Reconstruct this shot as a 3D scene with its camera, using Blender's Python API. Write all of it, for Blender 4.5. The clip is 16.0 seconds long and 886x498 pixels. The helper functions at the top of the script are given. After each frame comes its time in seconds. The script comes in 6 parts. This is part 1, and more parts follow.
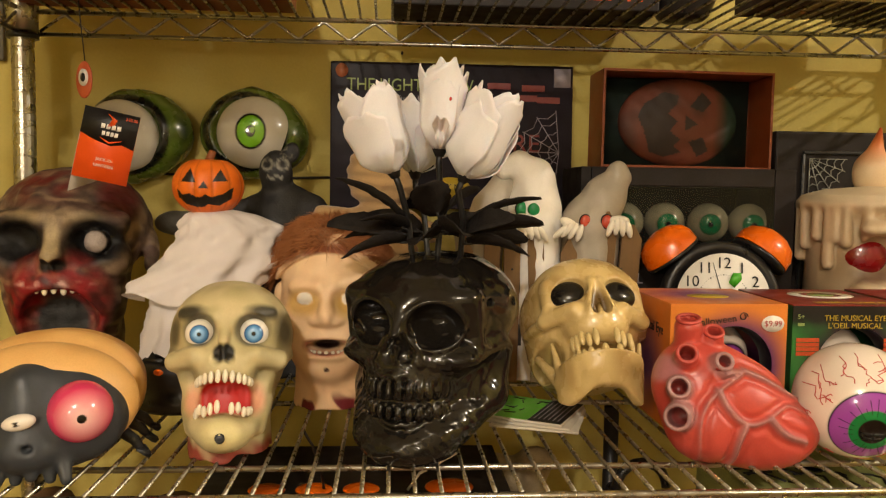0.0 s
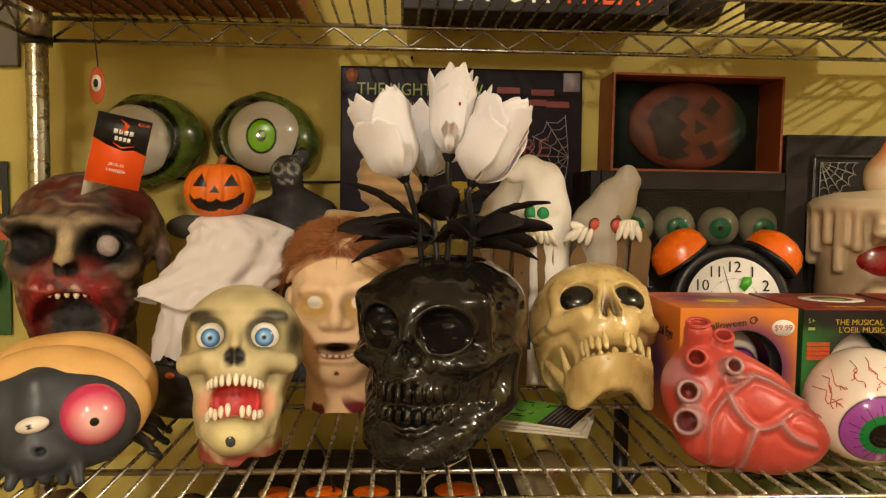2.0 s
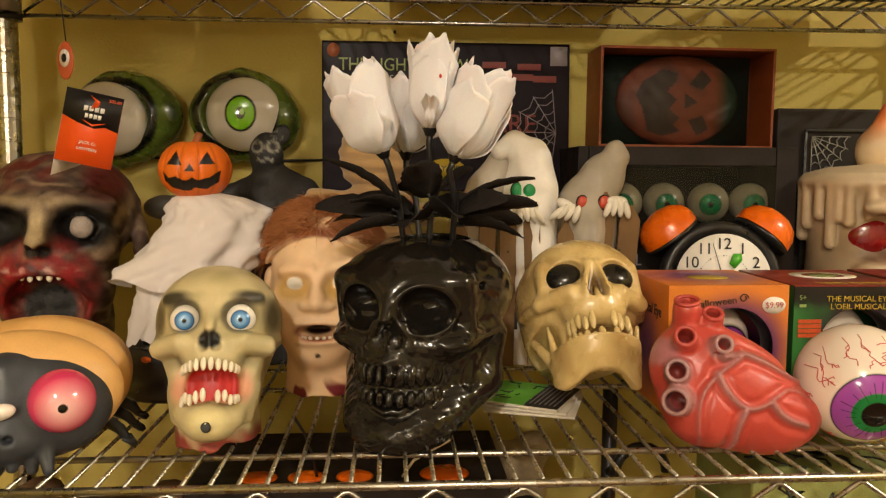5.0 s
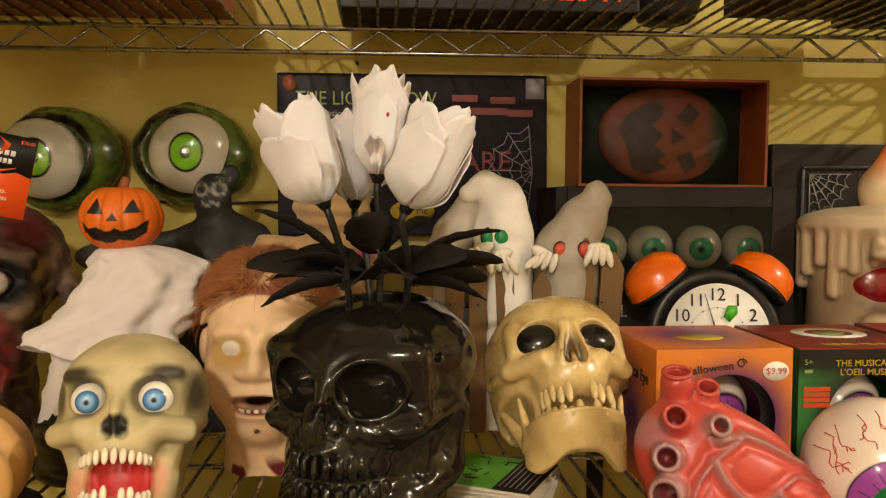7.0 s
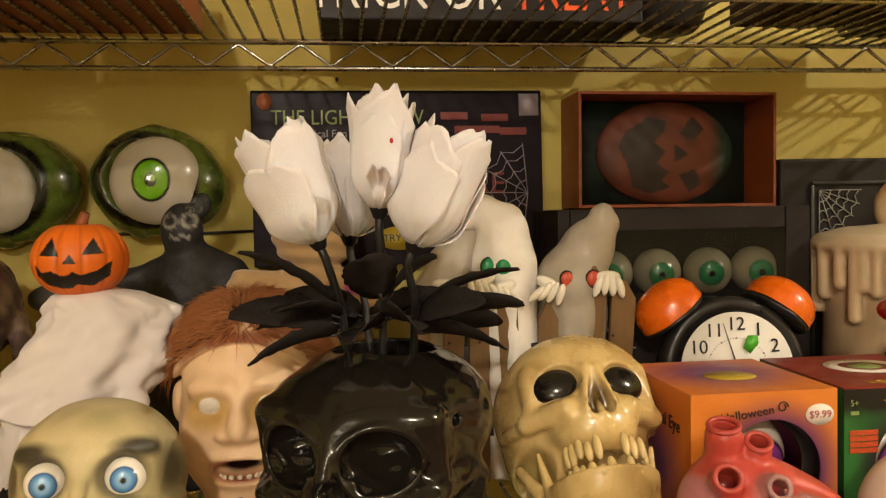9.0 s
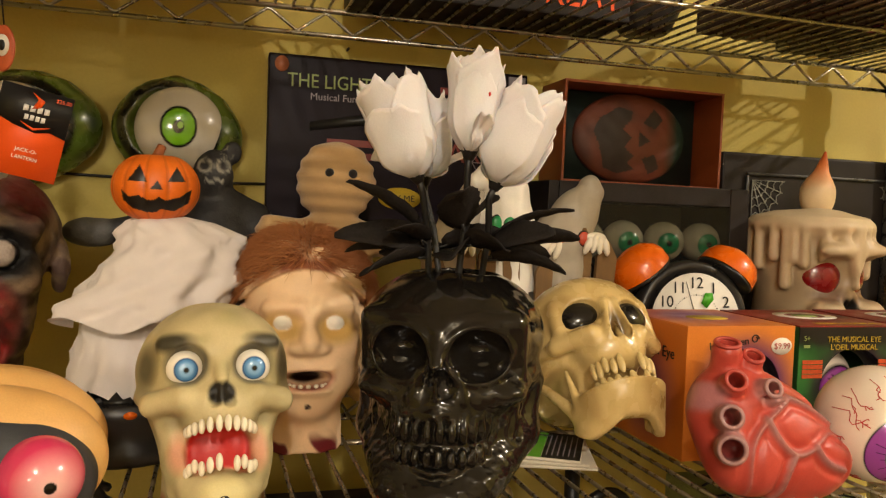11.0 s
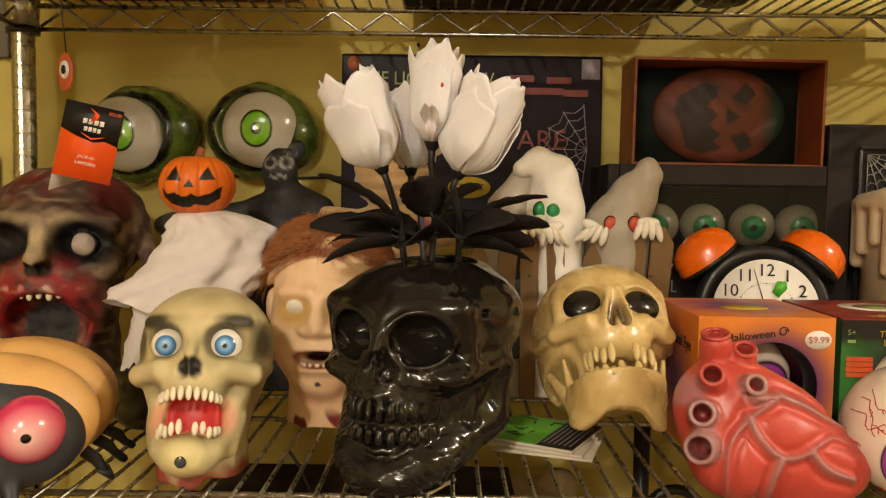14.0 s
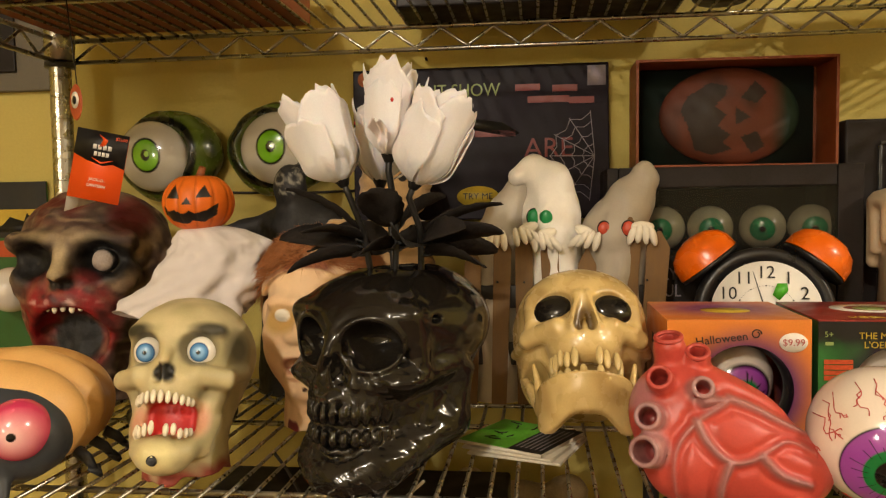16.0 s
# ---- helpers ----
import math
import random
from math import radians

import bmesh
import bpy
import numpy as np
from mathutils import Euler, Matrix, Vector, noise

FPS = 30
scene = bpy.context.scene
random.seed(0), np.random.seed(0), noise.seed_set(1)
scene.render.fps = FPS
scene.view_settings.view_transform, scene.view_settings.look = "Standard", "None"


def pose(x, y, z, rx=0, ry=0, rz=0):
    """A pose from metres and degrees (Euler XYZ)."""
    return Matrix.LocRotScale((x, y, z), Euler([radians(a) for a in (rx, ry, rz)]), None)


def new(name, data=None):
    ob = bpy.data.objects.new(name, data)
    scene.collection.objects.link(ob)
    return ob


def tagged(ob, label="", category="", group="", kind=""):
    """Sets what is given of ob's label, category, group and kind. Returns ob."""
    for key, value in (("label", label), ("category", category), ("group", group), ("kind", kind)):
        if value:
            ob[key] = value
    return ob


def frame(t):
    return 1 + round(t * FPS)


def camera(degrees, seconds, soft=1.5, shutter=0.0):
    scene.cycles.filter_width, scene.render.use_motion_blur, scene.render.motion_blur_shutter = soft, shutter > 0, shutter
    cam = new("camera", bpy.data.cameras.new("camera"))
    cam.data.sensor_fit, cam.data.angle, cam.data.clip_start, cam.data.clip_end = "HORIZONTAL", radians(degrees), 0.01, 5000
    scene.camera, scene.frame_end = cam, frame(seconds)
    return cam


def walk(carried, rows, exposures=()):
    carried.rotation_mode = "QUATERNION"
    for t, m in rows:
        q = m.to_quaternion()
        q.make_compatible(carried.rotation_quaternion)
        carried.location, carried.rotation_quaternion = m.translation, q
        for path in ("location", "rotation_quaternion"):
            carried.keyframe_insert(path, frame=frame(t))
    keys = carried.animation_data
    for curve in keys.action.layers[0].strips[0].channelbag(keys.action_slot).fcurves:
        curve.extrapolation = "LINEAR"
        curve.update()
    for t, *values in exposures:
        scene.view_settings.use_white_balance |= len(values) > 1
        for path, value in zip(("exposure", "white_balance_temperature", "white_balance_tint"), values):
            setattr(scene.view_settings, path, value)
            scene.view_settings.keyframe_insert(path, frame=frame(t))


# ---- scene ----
cam = camera(58.6, 16.0, soft=1.25)
METRES, EYE, TILT, LEAN, TURN = 0.835, 1.41, -3.97, -0.81, -3.83
ROWS = [
    (0.0, 0.0, 0.0, 0.0, 0.0, 0.0, -0.0),
    (0.5, -0.0025, -0.0, -0.0008, 0.4, -0.06, -0.11),
    (1.0, -0.0026, 0.0015, -0.0004, 0.78, 0.07, -0.22),
    (1.5, -0.0009, -0.0004, 0.0002, 0.75, 0.21, -0.08),
    (2.0, 0.0008, -0.003, 0.0005, 0.74, 0.26, 0.01),
    (2.5, 0.003, -0.0015, -0.0005, 0.83, -0.27, 0.16),
    (3.0, 0.0066, 0.0023, -0.0011, 0.74, -0.69, 0.31),
    (3.5, 0.008, 0.0038, -0.0014, 0.79, -0.85, 0.41),
    (4.0, 0.0093, 0.0062, -0.0032, 0.88, -0.87, 0.54),
    (6.5, 0.0138, 0.085, 0.0064, -1.11, -1.59, 0.21),
    (7.0, 0.0435, 0.1236, 0.0256, -0.5, 0.86, 0.82),
    (7.5, 0.0534, 0.1731, 0.0418, 0.88, 1.67, 1.44),
    (8.0, 0.0537, 0.2079, 0.0586, 1.18, 1.38, 1.85),
    (10.5, -0.1307, 0.1917, 0.0136, -11.92, 2.26, 0.99),
    (11.0, -0.1682, 0.1203, -0.0021, -12.4, 1.38, -0.48),
    (11.5, -0.1934, 0.0902, -0.0024, -13.34, 0.82, -1.35),
    (12.0, -0.19, 0.0672, -0.0028, -12.99, 0.64, -1.45),
    (12.5, -0.1637, 0.0534, -0.0019, -10.73, 0.53, -1.05),
    (13.0, -0.1292, 0.0541, -0.0053, -7.01, 0.43, -0.4),
    (13.5, -0.0561, 0.078, -0.0017, -0.81, 0.01, -0.34),
    (14.0, 0.0555, 0.0831, -0.0006, 4.08, 0.35, -0.22),
    (14.5, 0.1257, 0.0763, -0.0047, 7.37, 1.0, 0.19),
    (15.0, 0.1697, 0.0738, -0.0059, 9.84, 1.52, 0.61),
    (15.5, 0.182, 0.0786, -0.0076, 10.83, 1.71, 1.08),
    (16.0, 0.1779, 0.077, -0.0038, 10.85, 1.15, 0.96),
]
walk(cam, [(t, pose(0, 0, EYE, TILT, LEAN, TURN) @ pose(METRES * x, METRES * y, METRES * z, 90 + pitch, roll, yaw)) for t, x, y, z, yaw, pitch, roll in ROWS])

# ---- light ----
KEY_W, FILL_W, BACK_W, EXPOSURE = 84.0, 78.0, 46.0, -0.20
scene.view_settings.exposure = EXPOSURE
world = bpy.data.worlds.new("room_air")
world.use_nodes = True
scene.world = world
world.node_tree.nodes["Background"].inputs[0].default_value = (1.0, 0.78, 0.55, 1)
world.node_tree.nodes["Background"].inputs[1].default_value = 0.02


def lamp(name, at, watts, size, colour):
    data = bpy.data.lights.new(name, "POINT")
    data.energy, data.shadow_soft_size, data.color = watts, size, colour
    ob = new(name, data)
    ob.location = at
    return ob


WARM = (1.0, 0.885, 0.745)
# Ceiling lamp inferred from the post and wire shadows on the wall.
lamp("unseen_room_light", (2.0, -0.25, 2.36), KEY_W, 0.022, WARM)
# Fill with no known fixture, added to brighten the wall past the left post.
lamp("unseen_room_light", (-0.30, -1.35, 2.32), FILL_W, 0.04, WARM)
# Invented low fill, added to lift the wall shaded by the upper shelf.
lamp("added_wall_fill", (-1.0, -2.0, 1.78), BACK_W, 0.16, WARM)


# ---- materials ----
def lin(h):
    """Linear colour from a hex string."""
    v = [int(h[i:i + 2], 16) / 255 for i in (0, 2, 4)]
    return tuple(c / 12.92 if c <= 0.04045 else ((c + 0.055) / 1.055) ** 2.4 for c in v)


def mat(name, col="808080", rough=0.5, metal=0.0, var=0.15, scale=45.0, bump=0.08, fine=700.0, coat=0.0, sss=0.0,
        painted=False, rvar=0.12, spec=0.5, sheen=0.0, stretch=(1, 1, 1), glass=0.0, alpha=1.0, rand=0.0):
    m = bpy.data.materials.new(name)
    m.use_nodes = True
    nt = m.node_tree
    N, L = nt.nodes, nt.links
    p = N["Principled BSDF"]
    tc = N.new("ShaderNodeTexCoord")
    mp = N.new("ShaderNodeMapping")
    mp.inputs["Scale"].default_value = stretch
    L.new(tc.outputs["Object"], mp.inputs["Vector"])
    big, small = N.new("ShaderNodeTexNoise"), N.new("ShaderNodeTexNoise")
    for n, s, d in ((big, scale, 5.0), (small, fine, 3.0)):
        n.inputs["Scale"].default_value, n.inputs["Detail"].default_value = s, d
        L.new(mp.outputs[0], n.inputs["Vector"])
    if painted:
        base = N.new("ShaderNodeVertexColor")
        base.layer_name = "paint"
        src = base.outputs[0]
    else:
        base = N.new("ShaderNodeRGB")
        base.outputs[0].default_value = (*lin(col), 1)
        src = base.outputs[0]
    add = N.new("ShaderNodeMath")
    add.operation = "ADD"
    L.new(big.outputs[0], add.inputs[0])
    L.new(small.outputs[0], add.inputs[1])
    rng = N.new("ShaderNodeMapRange")
    rng.inputs[1].default_value, rng.inputs[2].default_value = 0.65, 1.35
    rng.inputs[3].default_value, rng.inputs[4].default_value = 1 - var, 1 + var
    L.new(add.outputs[0], rng.inputs[0])
    fac = rng.outputs[0]
    if rand:
        oi, mr, mm = N.new("ShaderNodeObjectInfo"), N.new("ShaderNodeMapRange"), N.new("ShaderNodeMath")
        mr.inputs[3].default_value, mr.inputs[4].default_value = 1 - rand, 1 + rand
        L.new(oi.outputs["Random"], mr.inputs[0])
        mm.operation = "MULTIPLY"
        L.new(fac, mm.inputs[0])
        L.new(mr.outputs[0], mm.inputs[1])
        fac = mm.outputs[0]
    mul = N.new("ShaderNodeVectorMath")
    mul.operation = "SCALE"
    L.new(src, mul.inputs[0])
    L.new(fac, mul.inputs["Scale"])
    L.new(mul.outputs[0], p.inputs["Base Color"])
    rr = N.new("ShaderNodeMapRange")
    rr.inputs[1].default_value, rr.inputs[2].default_value = 0.3, 0.7
    rr.inputs[3].default_value, rr.inputs[4].default_value = max(0.02, rough - rvar), min(1, rough + rvar)
    L.new(big.outputs[0], rr.inputs[0])
    L.new(rr.outputs[0], p.inputs["Roughness"])
    if bump:
        b = N.new("ShaderNodeBump")
        b.inputs["Strength"].default_value, b.inputs["Distance"].default_value = bump, 0.001
        L.new(small.outputs[0], b.inputs["Height"])
        L.new(b.outputs[0], p.inputs["Normal"])
    p.inputs["Metallic"].default_value = metal
    p.inputs["Coat Weight"].default_value = coat
    p.inputs["Coat Roughness"].default_value = 0.08
    p.inputs["Specular IOR Level"].default_value = spec
    p.inputs["Sheen Weight"].default_value = sheen
    p.inputs["Transmission Weight"].default_value = glass
    p.inputs["Alpha"].default_value = alpha
    if sss:
        p.inputs["Subsurface Weight"].default_value = sss
        p.inputs["Subsurface Radius"].default_value = (0.006, 0.003, 0.002)
        p.inputs["Subsurface Scale"].default_value = 1.0
    return m


M = dict(
    wall=mat("wall_paint", "bbaa5a", 0.75, var=0.05, scale=7, bump=0.25, fine=260),
    plaster=mat("cream_plaster", "cbbd98", 0.85, var=0.05, scale=5, bump=0.2, fine=200),
    ceil=mat("ceiling_paint", "d8cfb8", 0.9, var=0.04, scale=4),
    floor=mat("floor_boards", "6b4a30", 0.5, var=0.3, scale=8, stretch=(1, 6, 1)),
    chrome=mat("chrome_wire", "b0aca2", 0.30, 1.0, var=0.08, scale=90, bump=0.04, fine=900),
    black=mat("black_gloss", "191613", 0.11, var=0.3, scale=30, bump=0.06, fine=300, coat=0.0, rvar=0.06, spec=0.42),
    blackplastic=mat("black_plastic", "211f1e", 0.36, var=0.25, scale=60),
    blackcard=mat("black_card", "241f1d", 0.5, var=0.3, scale=40, bump=0.05, spec=0.2),
    paint=mat("painted_vinyl", rough=0.5, var=0.07, scale=70, painted=True, bump=0.1, fine=900, sss=0.05),
    latex=mat("painted_latex", rough=0.62, var=0.16, scale=110, painted=True, bump=0.5, fine=500),
    heart=mat("painted_rubber", rough=0.4, var=0.08, scale=60, painted=True, bump=0.12, fine=600, sss=0.05),
    glossy=mat("painted_gloss", rough=0.28, var=0.05, scale=60, painted=True, bump=0.03, coat=0.3),
    card=mat("printed_card", rough=0.42, var=0.08, scale=50, painted=True, bump=0.04),
    tooth=mat("tooth_enamel", "e6dcc4", 0.3, var=0.1, scale=200, coat=0.2),
    eyewhite=mat("eye_gloss", rough=0.16, var=0.03, painted=True, bump=0.0, coat=0.5),
    petal=mat("white_silk", "e4dcde", 0.75, var=0.04, scale=40, bump=0.2, fine=900, sss=0.3, sheen=0.3),
    leaf=mat("black_fabric_leaf", "211d1b", 0.8, spec=0.15, var=0.4, scale=90, bump=0.4, fine=500),
    stem=mat("black_stem", "151414", 0.5, var=0.3, scale=90),
    cloth=mat("white_cloth", "dfd8d7", 0.9, var=0.05, scale=50, bump=0.5, fine=1300, sheen=0.3),
    orange=mat("orange_plastic", "e06408", 0.28, var=0.06, scale=40, coat=0.3),
    white=mat("white_card", "e6e1d8", 0.55, var=0.05),
    red=mat("red_ink", "b3180f", 0.5, var=0.1),
    ink=mat("black_ink", "141313", 0.5, var=0.2),
    rubber=mat("dark_rubber", "2a2d31", 0.5),
    clear=mat("window_film", "2c2b25", 0.07, var=0.0, bump=0.6, fine=60, alpha=0.22, rvar=0.03),
)


# ---- mesh helpers ----
def mesh_of(bm, smooth=False):
    me = bpy.data.meshes.new("m")
    bmesh.ops.recalc_face_normals(bm, faces=bm.faces)
    bm.to_mesh(me)
    bm.free()
    if smooth:
        me.polygons.foreach_set("use_smooth", [True] * len(me.polygons))
    return me


def part(name, shape, material, parent, label="", m=None, smooth=True):
    me = shape if isinstance(shape, bpy.types.Mesh) else mesh_of(shape, smooth)
    if not me.materials:
        me.materials.append(material)
    ob = new(name, me)
    ob.parent = parent
    if m is not None:
        ob.matrix_local = m
    if label:
        tagged(ob, label)
    return ob


def thing(name, m, label, category, group="", kind=""):
    ob = new(name)
    ob.matrix_world = m
    ob.empty_display_size = 0.02
    return tagged(ob, label, category, group, kind)


def solid(name, shape, material, m, label, category, group="", kind="", smooth=True):
    me = shape if isinstance(shape, bpy.types.Mesh) else mesh_of(shape, smooth)
    if not me.materials:
        me.materials.append(material)
    ob = new(name, me)
    ob.matrix_world = m
    return tagged(ob, label, category, group, kind)


def box(w, d, h, bevel=0.0, at=(0, 0, 0), bm=None, seg=2):
    """A box on its base centre, with bevelled edges."""
    bm = bm or bmesh.new()
    r = bmesh.ops.create_cube(bm, size=1.0, matrix=Matrix.Translation((at[0], at[1], at[2] + h / 2)) @ Matrix.Diagonal((w, d, h, 1)))
    if bevel:
        edges = list({e for v in r["verts"] for e in v.link_edges})
        bmesh.ops.bevel(bm, geom=edges, offset=bevel, segments=seg, affect="EDGES", profile=0.5)
    return bm


def tube(points, r, n=8, bm=None, taper=None):
    """A round bar through points; taper: radius factor at each point."""
    bm = bm or bmesh.new()
    pts = [Vector(p) for p in points]
    rings, side = [], None
    for i, p in enumerate(pts):
        d = (pts[min(i + 1, len(pts) - 1)] - pts[max(i - 1, 0)]).normalized()
        if side is None:
            side = d.orthogonal().normalized()
        side = (side - d * side.dot(d)).normalized()
        up = d.cross(side)
        k = r * (taper[i] if taper else 1)
        rings.append([bm.verts.new(p + (side * math.cos(a) + up * math.sin(a)) * k) for a in (2 * math.pi * j / n for j in range(n))])
    for a, b in zip(rings, rings[1:]):
        for j in range(n):
            bm.faces.new((a[j], a[(j + 1) % n], b[(j + 1) % n], b[j]))
    bm.faces.new(rings[0][::-1])
    bm.faces.new(rings[-1])
    return bm


def lathe(profile, n=40, bm=None, m=None):
    """A turned shape about z from (radius, height) pairs."""
    bm = bm or bmesh.new()
    m = m or Matrix()
    rings = []
    for r, z in profile:
        if r < 1e-6:
            rings.append([bm.verts.new(m @ Vector((0, 0, z)))])
        else:
            rings.append([bm.verts.new(m @ Vector((r * math.cos(2 * math.pi * j / n), r * math.sin(2 * math.pi * j / n), z))) for j in range(n)])
    for a, b in zip(rings, rings[1:]):
        for j in range(n):
            q = [a[j % len(a)], a[(j + 1) % len(a)], b[(j + 1) % len(b)], b[j % len(b)]]
            q = list(dict.fromkeys(q))
            if len(q) > 2:
                bm.faces.new(q)
    return bm


def plate(outline, depth, bm=None, m=None):
    """A flat piece in the xz plane with that outline, its front at y = 0 and depth behind it."""
    bm = bm or bmesh.new()
    m = m or Matrix()
    a = [bm.verts.new(m @ Vector((x, 0, z))) for x, z in outline]
    b = [bm.verts.new(m @ Vector((x, depth, z))) for x, z in outline]
    bm.faces.new(a)
    bm.faces.new(b[::-1])
    k = len(a)
    for i in range(k):
        bm.faces.new((a[i], b[i], b[(i + 1) % k], a[(i + 1) % k]))
    return bm


def disc(rx, rz, n=32, at=(0, 0)):
    return [(at[0] + rx * math.cos(2 * math.pi * i / n), at[1] + rz * math.sin(2 * math.pi * i / n)) for i in range(n)]


def aim(at, way, spin=0.0):
    """A pose at a place whose z axis points along way."""
    return Matrix.Translation(at) @ Vector(way).to_track_quat("Z", "Y").to_matrix().to_4x4() @ pose(0, 0, 0, 0, 0, spin)


def write(name, body, size, m, material, parent, wide=1.0, align="CENTER"):
    """Raised lettering in the xz plane that reads from -y, as a mesh."""
    cu = bpy.data.curves.new("t", "FONT")
    cu.body, cu.size, cu.extrude, cu.align_x, cu.align_y = body, size, 0.0002, align, "CENTER"
    cu.resolution_u = 3
    tmp = new("t", cu)
    me = bpy.data.meshes.new_from_object(tmp.evaluated_get(bpy.context.evaluated_depsgraph_get()))
    bpy.data.objects.remove(tmp)
    bpy.data.curves.remove(cu)
    me.transform(m @ pose(0, 0, 0, 90) @ Matrix.Diagonal((wide, 1, 1, 1)))
    me.materials.clear()
    return part(name, me, material, parent)


# ---- rounded forms from distance fields ----
def ell(P, c, r):
    q = (P - np.array(c)) / np.array(r)
    k0 = np.linalg.norm(q, axis=1)
    k1 = np.linalg.norm(q / np.array(r), axis=1) + 1e-9
    return k0 * (k0 - 1) / k1


def cap(P, a, b, r, r2=None):
    a, b = np.array(a, float), np.array(b, float)
    d = b - a
    h = np.clip(((P - a) @ d) / (d @ d), 0, 1)
    return np.linalg.norm(P - a - h[:, None] * d, axis=1) - (r + ((r if r2 is None else r2) - r) * h)


def rbox(P, c, half, r):
    q = np.abs(P - np.array(c)) - np.array(half) + r
    return np.linalg.norm(np.maximum(q, 0), axis=1) + np.minimum(q.max(axis=1), 0) - r


def su(a, b, k):
    h = np.clip(0.5 + 0.5 * (b - a) / k, 0, 1)
    return b * (1 - h) + a * h - k * h * (1 - h)


def ss(a, b, k):
    return -su(-a, b, k)


def turn(P, c, rx=0, ry=0, rz=0):
    """Points seen from a frame that is turned about c."""
    R = np.array(Euler([radians(v) for v in (rx, ry, rz)]).to_matrix())
    return (P - np.array(c)) @ R


def mirror(P):
    Q = P.copy()
    Q[:, 0] = np.abs(Q[:, 0])
    return Q


def lumps(P, s, seed=0.0):
    """Smooth waves in place of noise, about -1 to 1."""
    x, y, z = (P * s + seed).T
    return (np.sin(x + 1.7 * np.sin(y * 0.9 + z)) + np.sin(1.3 * y + 1.4 * np.sin(z * 1.1 + x * 0.7)) + np.sin(0.9 * z + 1.9 * np.sin(x * 1.2 - y))) / 3


def blend(C, col, w):
    w = np.clip(w, 0, 1)[:, None]
    return C * (1 - w) + np.array(lin(col) if isinstance(col, str) else col) * w


def soft(d, r, edge):
    """1 inside radius r, falling to 0 over edge."""
    return np.clip((r + edge - d) / edge, 0, 1)


def form(f, lo, hi, step, scale=1.0, colour=None, trim=None):
    """A closed mesh at f = 0 within the box lo..hi (surface nets), with its paint."""
    lo, hi = np.array(lo, float), np.array(hi, float)
    n = np.maximum(4, np.ceil((hi - lo) / step).astype(int) + 1)
    ax = [lo[i] + step * np.arange(n[i]) for i in range(3)]
    P = np.stack(np.meshgrid(*ax, indexing="ij"), -1).reshape(-1, 3)
    V = f(P).reshape(n)
    for i in range(3):
        sl = [slice(None)] * 3
        for e in (0, -1):
            sl[i] = e
            V[tuple(sl)] = np.maximum(V[tuple(sl)], step * 0.5)
    acc = np.zeros((*(n - 1), 3))
    cnt = np.zeros(n - 1)
    corner = [(i, j, k) for i in (0, 1) for j in (0, 1) for k in (0, 1)]
    cut = lambda c: V[c[0]:n[0] - 1 + c[0], c[1]:n[1] - 1 + c[1], c[2]:n[2] - 1 + c[2]]
    for a in corner:
        for k in range(3):
            if a[k] == 0:
                b = tuple(a[i] + (i == k) for i in range(3))
                va, vb = cut(a), cut(b)
                x = (va < 0) != (vb < 0)
                t = np.where(x, va / np.where(x, va - vb, 1), 0)
                for i in range(3):
                    acc[..., i] += np.where(x, a[i] + (t if i == k else 0), 0)
                cnt += x
    act = cnt > 0
    idx = np.full(n - 1, -1)
    idx[act] = np.arange(act.sum())
    cell = np.stack(np.nonzero(act), -1)
    pos = lo + step * (cell + acc[act] / cnt[act][:, None])
    quads = []
    inside = V < 0
    for k in range(3):
        u, w = (k + 1) % 3, (k + 2) % 3
        s0, s1 = [slice(1, -1)] * 3, [slice(1, -1)] * 3
        s0[k], s1[k] = slice(0, -1), slice(1, None)
        a, b = inside[tuple(s0)], inside[tuple(s1)]
        e = np.stack(np.nonzero(a != b), -1)
        flip = a[a != b]
        e[:, u] += 1
        e[:, w] += 1
        q = []
        for du, dw in ((-1, -1), (0, -1), (0, 0), (-1, 0)):
            c = e.copy()
            c[:, u] += du
            c[:, w] += dw
            q.append(idx[c[:, 0], c[:, 1], c[:, 2]])
        q = np.stack(q, -1)
        q[~flip] = q[~flip][:, ::-1]
        quads.append(q)
    quads = np.concatenate(quads)
    h = step * 0.3
    for _ in range(2):
        v = f(pos)
        g = np.stack([f(pos + h * e) - f(pos - h * e) for e in np.eye(3)], -1) / (2 * h)
        pos = pos - np.clip(v / ((g * g).sum(1) + 1e-6), -step * 0.4, step * 0.4)[:, None] * g
    if trim is not None:
        pos = trim(pos)
    me = bpy.data.meshes.new("m")
    me.vertices.add(len(pos))
    me.vertices.foreach_set("co", (pos * scale).ravel())
    me.loops.add(4 * len(quads))
    me.loops.foreach_set("vertex_index", quads.ravel())
    me.polygons.add(len(quads))
    me.polygons.foreach_set("loop_start", np.arange(0, 4 * len(quads), 4))
    me.polygons.foreach_set("use_smooth", np.ones(len(quads), bool))
    me.update(calc_edges=True)
    me.validate()
    if colour is not None:
        paint_on(me, colour(pos))
    return me


def paint_on(me, rgb):
    at = me.color_attributes.new("paint", "FLOAT_COLOR", "POINT")
    at.data.foreach_set("color", np.concatenate([np.clip(rgb, 0, 1), np.ones((len(rgb), 1))], 1).astype(np.float32).ravel())
    return me


def points_of(me):
    P = np.empty(3 * len(me.vertices))
    me.vertices.foreach_get("co", P)
    return P.reshape(-1, 3)


